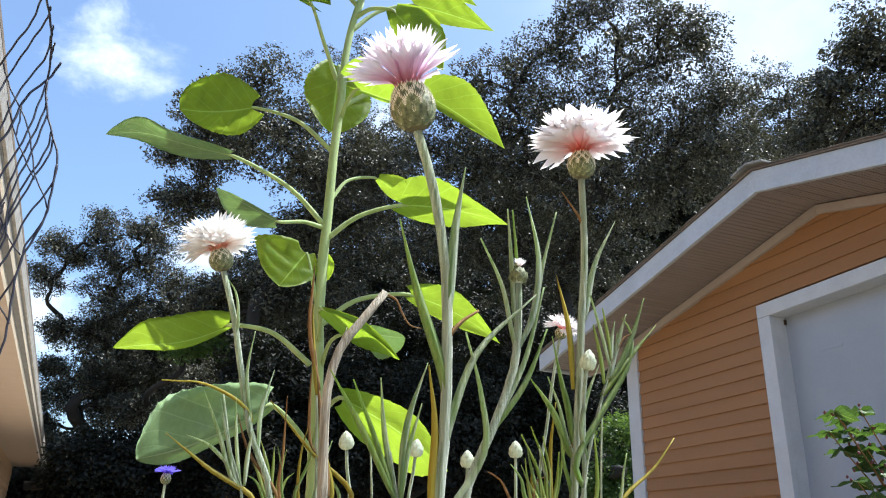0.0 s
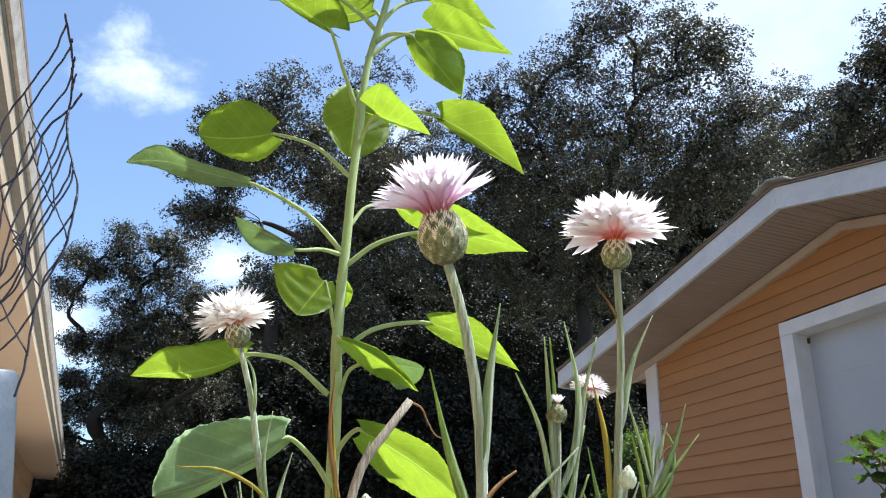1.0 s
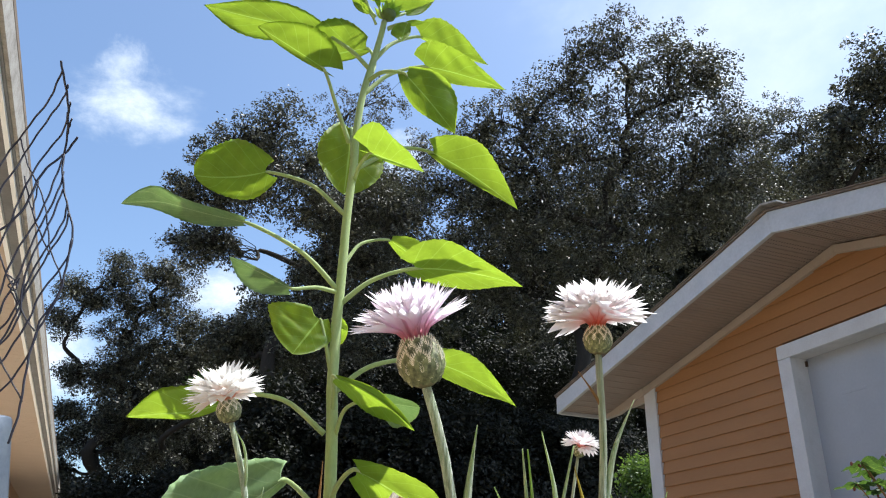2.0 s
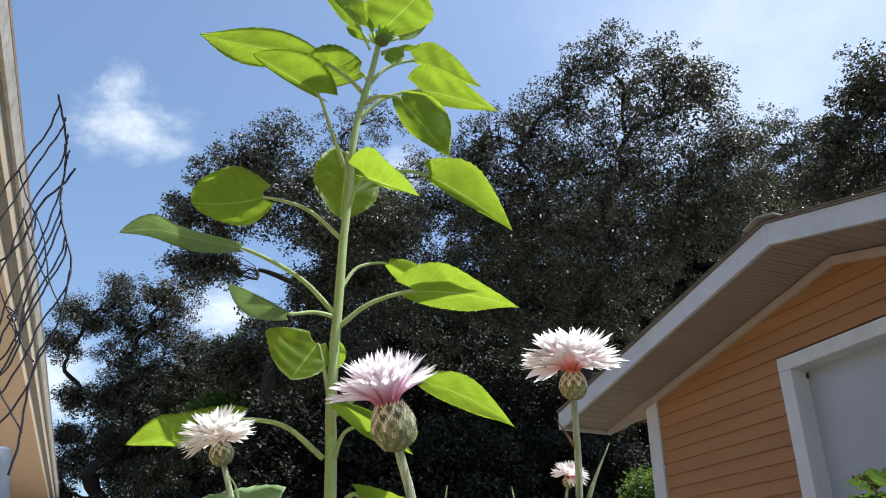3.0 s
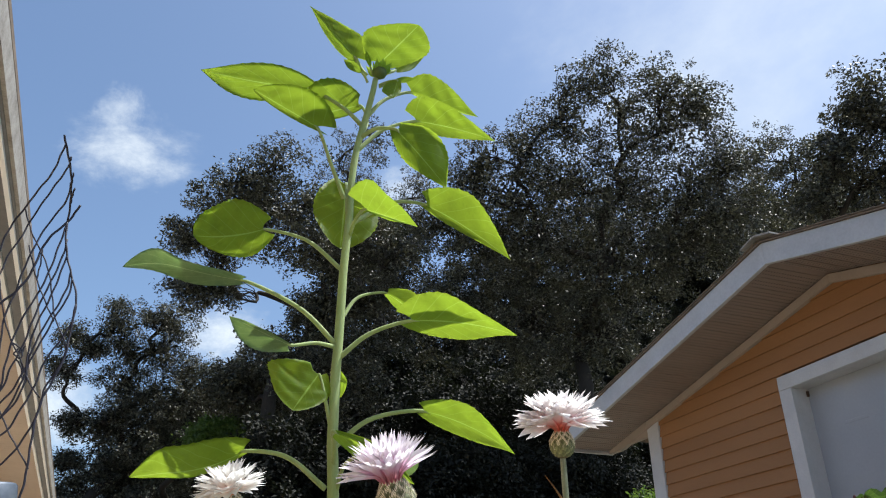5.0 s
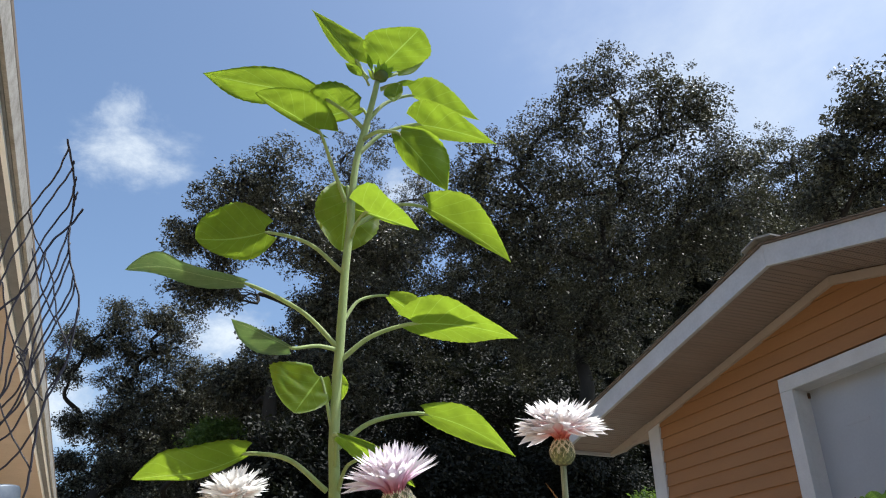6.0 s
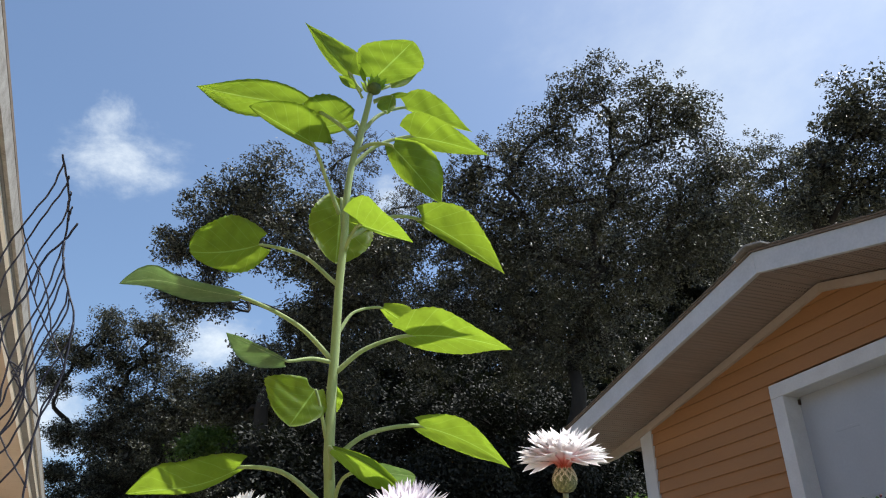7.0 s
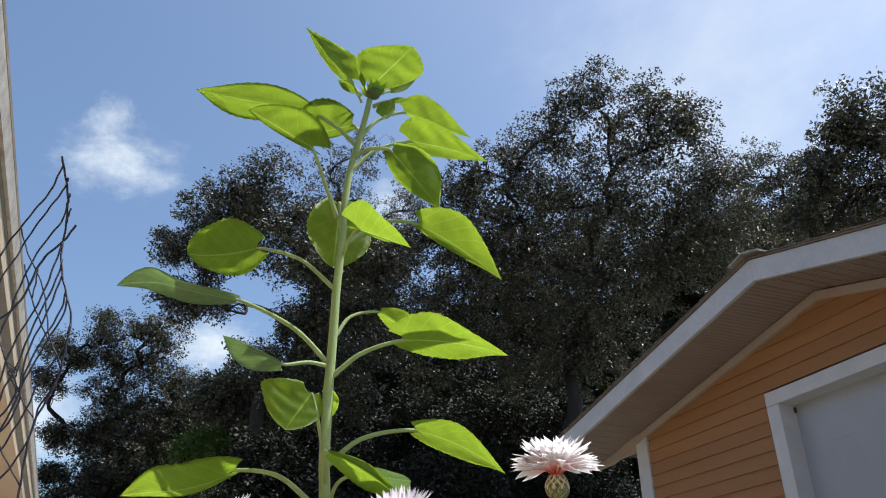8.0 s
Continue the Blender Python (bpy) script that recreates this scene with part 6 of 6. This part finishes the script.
plant = cornflower([(0.1102, 0.4720, 0.0300), (0.1182, 0.4624, 0.5298), (0.1202, 0.4600, 0.6548), (0.1171, 0.4600, 0.6717), (0.1160, 0.4600, 0.6823)], 0.00098, dict(bud=(0.00382, 0.01113), petal=None, seed=613), "closed cornflower bud on a thin pale stalk")
plant = cornflower([(0.1462, 0.4720, 0.0300), (0.1542, 0.4624, 0.5315), (0.1562, 0.4600, 0.6568), (0.1584, 0.4600, 0.6706), (0.1594, 0.4600, 0.6812)], 0.00097, dict(bud=(0.00381, 0.01112), petal=None, seed=735), "closed cornflower bud on a thin pale stalk")
plant = cornflower([(0.1843, 0.4720, 0.0300), (0.1923, 0.4624, 0.5331), (0.1943, 0.4600, 0.6589), (0.1943, 0.4600, 0.6663), (0.1943, 0.4600, 0.6769)], 0.00097, dict(bud=(0.00381, 0.01112), petal=None, seed=826), "closed cornflower bud on a thin pale stalk")
plant = cornflower([(0.2181, 0.4720, 0.0300), (0.2261, 0.4624, 0.5339), (0.2281, 0.4600, 0.6599), (0.2282, 0.4600, 0.6737), (0.2282, 0.4600, 0.6854)], 0.00097, dict(bud=(0.00381, 0.01112), petal=None, seed=913), "closed cornflower bud on a thin pale stalk")
plant = cornflower([(0.0774, 0.3120, 0.0300), (0.0854, 0.3024, 0.5224), (0.0874, 0.3000, 0.6455), (0.0866, 0.3000, 0.6542), (0.0858, 0.3000, 0.6629)], 0.00063, None, "thin pale cornflower stalk")
plant = cornflower([(0.1786, 0.3120, 0.0300), (0.1866, 0.3024, 0.5267), (0.1886, 0.3000, 0.6509), (0.1902, 0.3000, 0.6762), (0.1910, 0.3000, 0.6865)], 0.00063, None, "thin pale cornflower stalk")
DEAD = [(0.0496, 0.2150, 0.6396), (0.0485, 0.2150, 0.6569), (0.0485, 0.2150, 0.6691), (0.0513, 0.2150, 0.6803), (0.0563, 0.2150, 0.6880), (0.0630, 0.2150, 0.6980)]
THREAD = [(0.0636, 0.2150, 0.6975), (0.0664, 0.2150, 0.6964), (0.0686, 0.2150, 0.6925), (0.0713, 0.2150, 0.6891), (0.0747, 0.2150, 0.6886)]
SPLIT = [(0.0485, 0.2150, 0.6691), (0.0502, 0.2150, 0.6780), (0.0524, 0.2150, 0.6858)]
dead = thing("dead_stalk", (DEAD[0][0], DEAD[0][1], 0.03), "dead grey broken flower stalk among the cornflowers", "stalk")
bm = bmesh.new()
path = spline([(DEAD[0][0] + 0.01, DEAD[0][1], 0.02), (DEAD[0][0] + 0.004, DEAD[0][1], 0.5)] + DEAD, 30)
tube(bm, path, (0.0022, 0.0012), 8, ribs=0.12)
part("stalk", bm, M_DEAD, dead, smooth=True)
bm = bmesh.new()
tube(bm, spline(THREAD, 16), (0.00036, 0.00018), 5)
part("dried_thread", bm, M_BROWN, dead, "thin dried curling thread", smooth=True)
bm = bmesh.new()
strap(bm, SPLIT, 0.0017, random.Random(4))
part("split_bark", bm, M_DEAD, dead, smooth=True)

# ---- fence wire round a post ----
fence = thing("wire_fence", (-0.25, 1.05, 0.03), "slack dark wire mesh with a twisted edge, beside a grey pipe", "wire mesh")
wr = random.Random(9)


def wire(points, r):
    """One wire of the slack mesh: a smooth line with small kinks; the ends that leave the edge run on down to the ground."""
    p = [Vector(q) for q in points]
    line = spline(p, 6 * len(p))
    kink = wr.uniform(0, 6)
    line = [q + Vector((0.0004 * math.sin(0.9 * i + kink), 0.0004 * math.cos(0.7 * i + kink), 0)) for i, q in enumerate(line)]
    bm = bmesh.new()
    tube(bm, line, (1.15 * r, 1.15 * r), 6)
    part("wire", bm, M_WIRE, fence, smooth=True)


wire([(-0.228, 0.950, 1.320), (-0.225, 0.958, 1.311), (-0.222, 0.990, 1.305), (-0.220, 1.025, 1.297), (-0.221, 1.054, 1.289), (-0.222, 1.077, 1.282), (-0.223, 1.100, 1.259), (-0.221, 1.100, 1.239), (-0.211, 1.100, 1.202), (-0.200, 1.100, 1.175), (-0.185, 1.100, 1.139), (-0.182, 1.100, 1.117), (-0.181, 1.100, 1.077), (-0.180, 1.100, 1.055), (-0.181, 1.100, 1.042), (-0.187, 1.100, 1.012), (-0.195, 1.100, 0.983), (-0.197, 1.100, 0.955), (-0.195, 1.100, 0.920), (-0.192, 1.100, 0.887), (-0.191, 1.100, 0.861), (-0.194, 1.100, 0.833)], 0.00133)
wire([(-0.223, 1.005, 1.301), (-0.221, 0.994, 1.304), (-0.219, 0.985, 1.307)], 0.00117)
wire([(-0.221, 1.048, 1.291), (-0.219, 1.031, 1.296), (-0.217, 1.017, 1.300)], 0.00117)
wire([(-0.222, 1.080, 1.281), (-0.219, 1.062, 1.287), (-0.216, 1.048, 1.292)], 0.00117)
wire([(-0.225, 0.958, 1.311), (-0.235, 0.990, 1.302), (-0.244, 1.016, 1.294), (-0.263, 1.050, 1.281), (-0.283, 1.088, 1.266), (-0.295, 1.100, 1.245), (-0.300, 1.100, 1.220), (-0.302, 1.100, 1.191), (-0.302, 1.100, 1.158), (-0.299, 1.100, 1.113)], 0.00117)
wire([(-0.222, 1.002, 1.302), (-0.236, 1.031, 1.292), (-0.256, 1.071, 1.277), (-0.274, 1.100, 1.249), (-0.280, 1.100, 1.218), (-0.287, 1.100, 1.198), (-0.291, 1.100, 1.169), (-0.293, 1.100, 1.141), (-0.291, 1.100, 1.097)], 0.00117)
wire([(-0.221, 1.037, 1.294), (-0.226, 1.069, 1.284), (-0.237, 1.092, 1.274), (-0.251, 1.100, 1.243), (-0.260, 1.100, 1.198), (-0.264, 1.100, 1.164), (-0.266, 1.100, 1.127), (-0.270, 1.100, 1.100), (-0.267, 1.100, 1.066), (-0.261, 1.100, 1.025), (-0.259, 1.100, 0.984)], 0.00117)
wire([(-0.209, 1.083, 1.283), (-0.218, 1.100, 1.272), (-0.225, 1.100, 1.256), (-0.239, 1.100, 1.234), (-0.247, 1.100, 1.210), (-0.253, 1.100, 1.166), (-0.264, 1.100, 1.137), (-0.278, 1.100, 1.117), (-0.289, 1.100, 1.101)], 0.00148)
wire([(-0.223, 1.100, 1.259), (-0.226, 1.100, 1.218), (-0.229, 1.100, 1.179), (-0.235, 1.100, 1.141), (-0.245, 1.100, 1.104), (-0.251, 1.100, 1.068), (-0.252, 1.100, 1.026), (-0.250, 1.100, 0.993), (-0.255, 1.100, 0.969)], 0.00117)
wire([(-0.217, 1.100, 1.230), (-0.217, 1.100, 1.205), (-0.222, 1.100, 1.166), (-0.229, 1.100, 1.128), (-0.234, 1.100, 1.087), (-0.237, 1.100, 1.053), (-0.244, 1.100, 1.023), (-0.247, 1.100, 0.994), (-0.255, 1.100, 0.973)], 0.00117)
wire([(-0.212, 1.100, 1.201), (-0.215, 1.100, 1.163), (-0.220, 1.100, 1.125), (-0.227, 1.100, 1.088), (-0.228, 1.100, 1.045), (-0.222, 1.100, 1.004), (-0.228, 1.100, 0.972), (-0.240, 1.100, 0.951), (-0.250, 1.100, 0.942)], 0.00117)
wire([(-0.201, 1.100, 1.179), (-0.200, 1.100, 1.154), (-0.206, 1.100, 1.123), (-0.216, 1.100, 1.090), (-0.223, 1.100, 1.054), (-0.227, 1.100, 1.020), (-0.236, 1.100, 0.987), (-0.247, 1.100, 0.968)], 0.00117)
wire([(-0.196, 1.100, 1.166), (-0.196, 1.100, 1.136), (-0.205, 1.100, 1.107), (-0.213, 1.100, 1.073), (-0.222, 1.100, 1.036), (-0.227, 1.100, 0.996), (-0.237, 1.100, 0.957), (-0.246, 1.100, 0.939)], 0.00117)
wire([(-0.183, 1.100, 1.126), (-0.183, 1.100, 1.094), (-0.192, 1.100, 1.067), (-0.204, 1.100, 1.036), (-0.209, 1.100, 0.998), (-0.217, 1.100, 0.969), (-0.229, 1.100, 0.933), (-0.242, 1.100, 0.921)], 0.00117)
wire([(-0.180, 1.100, 1.055), (-0.184, 1.100, 1.029), (-0.195, 1.100, 0.999), (-0.196, 1.100, 0.963), (-0.208, 1.100, 0.919), (-0.220, 1.100, 0.896), (-0.232, 1.100, 0.883)], 0.00117)
wire([(-0.283, 1.088, 1.266), (-0.277, 1.100, 1.253), (-0.263, 1.100, 1.226), (-0.245, 1.100, 1.200), (-0.229, 1.100, 1.170), (-0.217, 1.100, 1.135), (-0.205, 1.100, 1.100), (-0.190, 1.100, 1.076), (-0.180, 1.100, 1.055)], 0.00094)
wire([(-0.266, 1.100, 1.211), (-0.255, 1.100, 1.185), (-0.243, 1.100, 1.158), (-0.224, 1.100, 1.125), (-0.206, 1.100, 1.096)], 0.00094)
wire([(-0.291, 1.100, 1.151), (-0.276, 1.100, 1.108), (-0.257, 1.100, 1.067), (-0.236, 1.100, 1.036), (-0.218, 1.100, 1.005), (-0.199, 1.100, 0.983)], 0.00094)
wire([(-0.256, 1.100, 0.985), (-0.248, 1.100, 0.970), (-0.225, 1.100, 0.933), (-0.206, 1.100, 0.908), (-0.190, 1.100, 0.887)], 0.00094)
wire([(-0.247, 1.100, 1.210), (-0.244, 1.100, 1.186), (-0.243, 1.100, 1.158)], 0.00094)
wire([(-0.252, 1.100, 1.058), (-0.244, 1.100, 1.054), (-0.235, 1.100, 1.046), (-0.236, 1.100, 1.036), (-0.245, 1.100, 1.042), (-0.241, 1.100, 1.050)], 0.00094)
wire([(-0.241, 1.100, 1.035), (-0.232, 1.100, 1.024), (-0.226, 1.100, 1.006)], 0.00094)
wire([(-0.234, 1.100, 1.055), (-0.236, 1.100, 1.044), (-0.243, 1.100, 1.047)], 0.00094)
# the part of the mesh that hangs on the post, down to the ground
for k in range(9):
    x0 = -0.27 - 0.03 * k
    wire([(x0, 1.1, 0.93 + 0.03 * math.sin(k)), (x0 + 0.03, 1.1, 0.62), (x0 - 0.02, 1.11, 0.30), (x0 + 0.01, 1.1, 0.03)], 0.0009)
pipe = thing("pipe_post", (-0.083, 1.2, 0), "leaning grey-blue round pipe post with an open top", "post")
bm = bmesh.new()
lathe(bm, (-0.083, 1.2, 0), (-0.194, 0, 0.981), [(0, 0.042), (0.87, 0.042), (0.889, 0.0425), (0.892, 0.041), (0.892, 0.037), (0.6, 0.036)], 28)
part("tube", bm, M_PIPE, pipe, smooth=True)

# ---- bush by the shed ----
bush = thing("flowering_bush", (2.72, 1.95, 0), "leafy bush with clusters of dark red buds, beside the shed", "bush")
br = random.Random(17)
for k, top in enumerate(((2.120, 1.870, 1.105), (2.215, 1.890, 1.095), (2.300, 1.900, 1.135), (2.175, 1.920, 1.055), (2.275, 1.900, 1.000), (2.310, 1.900, 0.930), (2.195, 1.900, 0.890), (2.400, 1.900, 1.080))):
    top = Vector(top) + Vector((0, br.uniform(-0.05, 0.05), 0))
    foot = Vector((2.72 + br.uniform(-0.05, 0.05), 1.95 + br.uniform(-0.05, 0.05), 0))
    path = spline([foot, foot.lerp(top, 0.6) + Vector((0.06, 0, 0.08)), top], 14)
    bm = bmesh.new()
    tube(bm, path, (0.006, 0.002), 6)
    branch = part("branch", bm, M_BROWN, bush, smooth=True)
    for j in range(9):
        p = path[14 - j // 4]
        ang = j * 2.4 + br.uniform(-0.4, 0.4)
        d = Vector((math.cos(ang), math.sin(ang), br.uniform(-0.5, 0.2)))
        bm = bmesh.new()
        blade_mesh(bm, p + d * 0.006, p + d * br.uniform(0.05, 0.085), br.uniform(0.042, 0.056), br.uniform(-50, 0), 0.006, 0.25, br, rows=10, half=3, sharp=0.75)
        part("leaf", bm, M_BUSHLEAF, branch, smooth=True)
    for j in range(6):
        bm = bmesh.new()
        c = path[14 - j // 2] + Vector((br.uniform(-0.045, 0.02), br.uniform(-0.03, 0.01), br.uniform(-0.022, 0.016)))
        lathe(bm, c - Vector((0, 0, 0.006)), (br.uniform(-0.8, 0.8), br.uniform(-0.6, 0.6), 1), [(0, 0.0015), (0.003, 0.0038), (0.007, 0.0046), (0.011, 0.0034), (0.014, 0.0008)], 10)
        part("bud", bm, M_BERRY, branch, "small dark red bud", smooth=True)
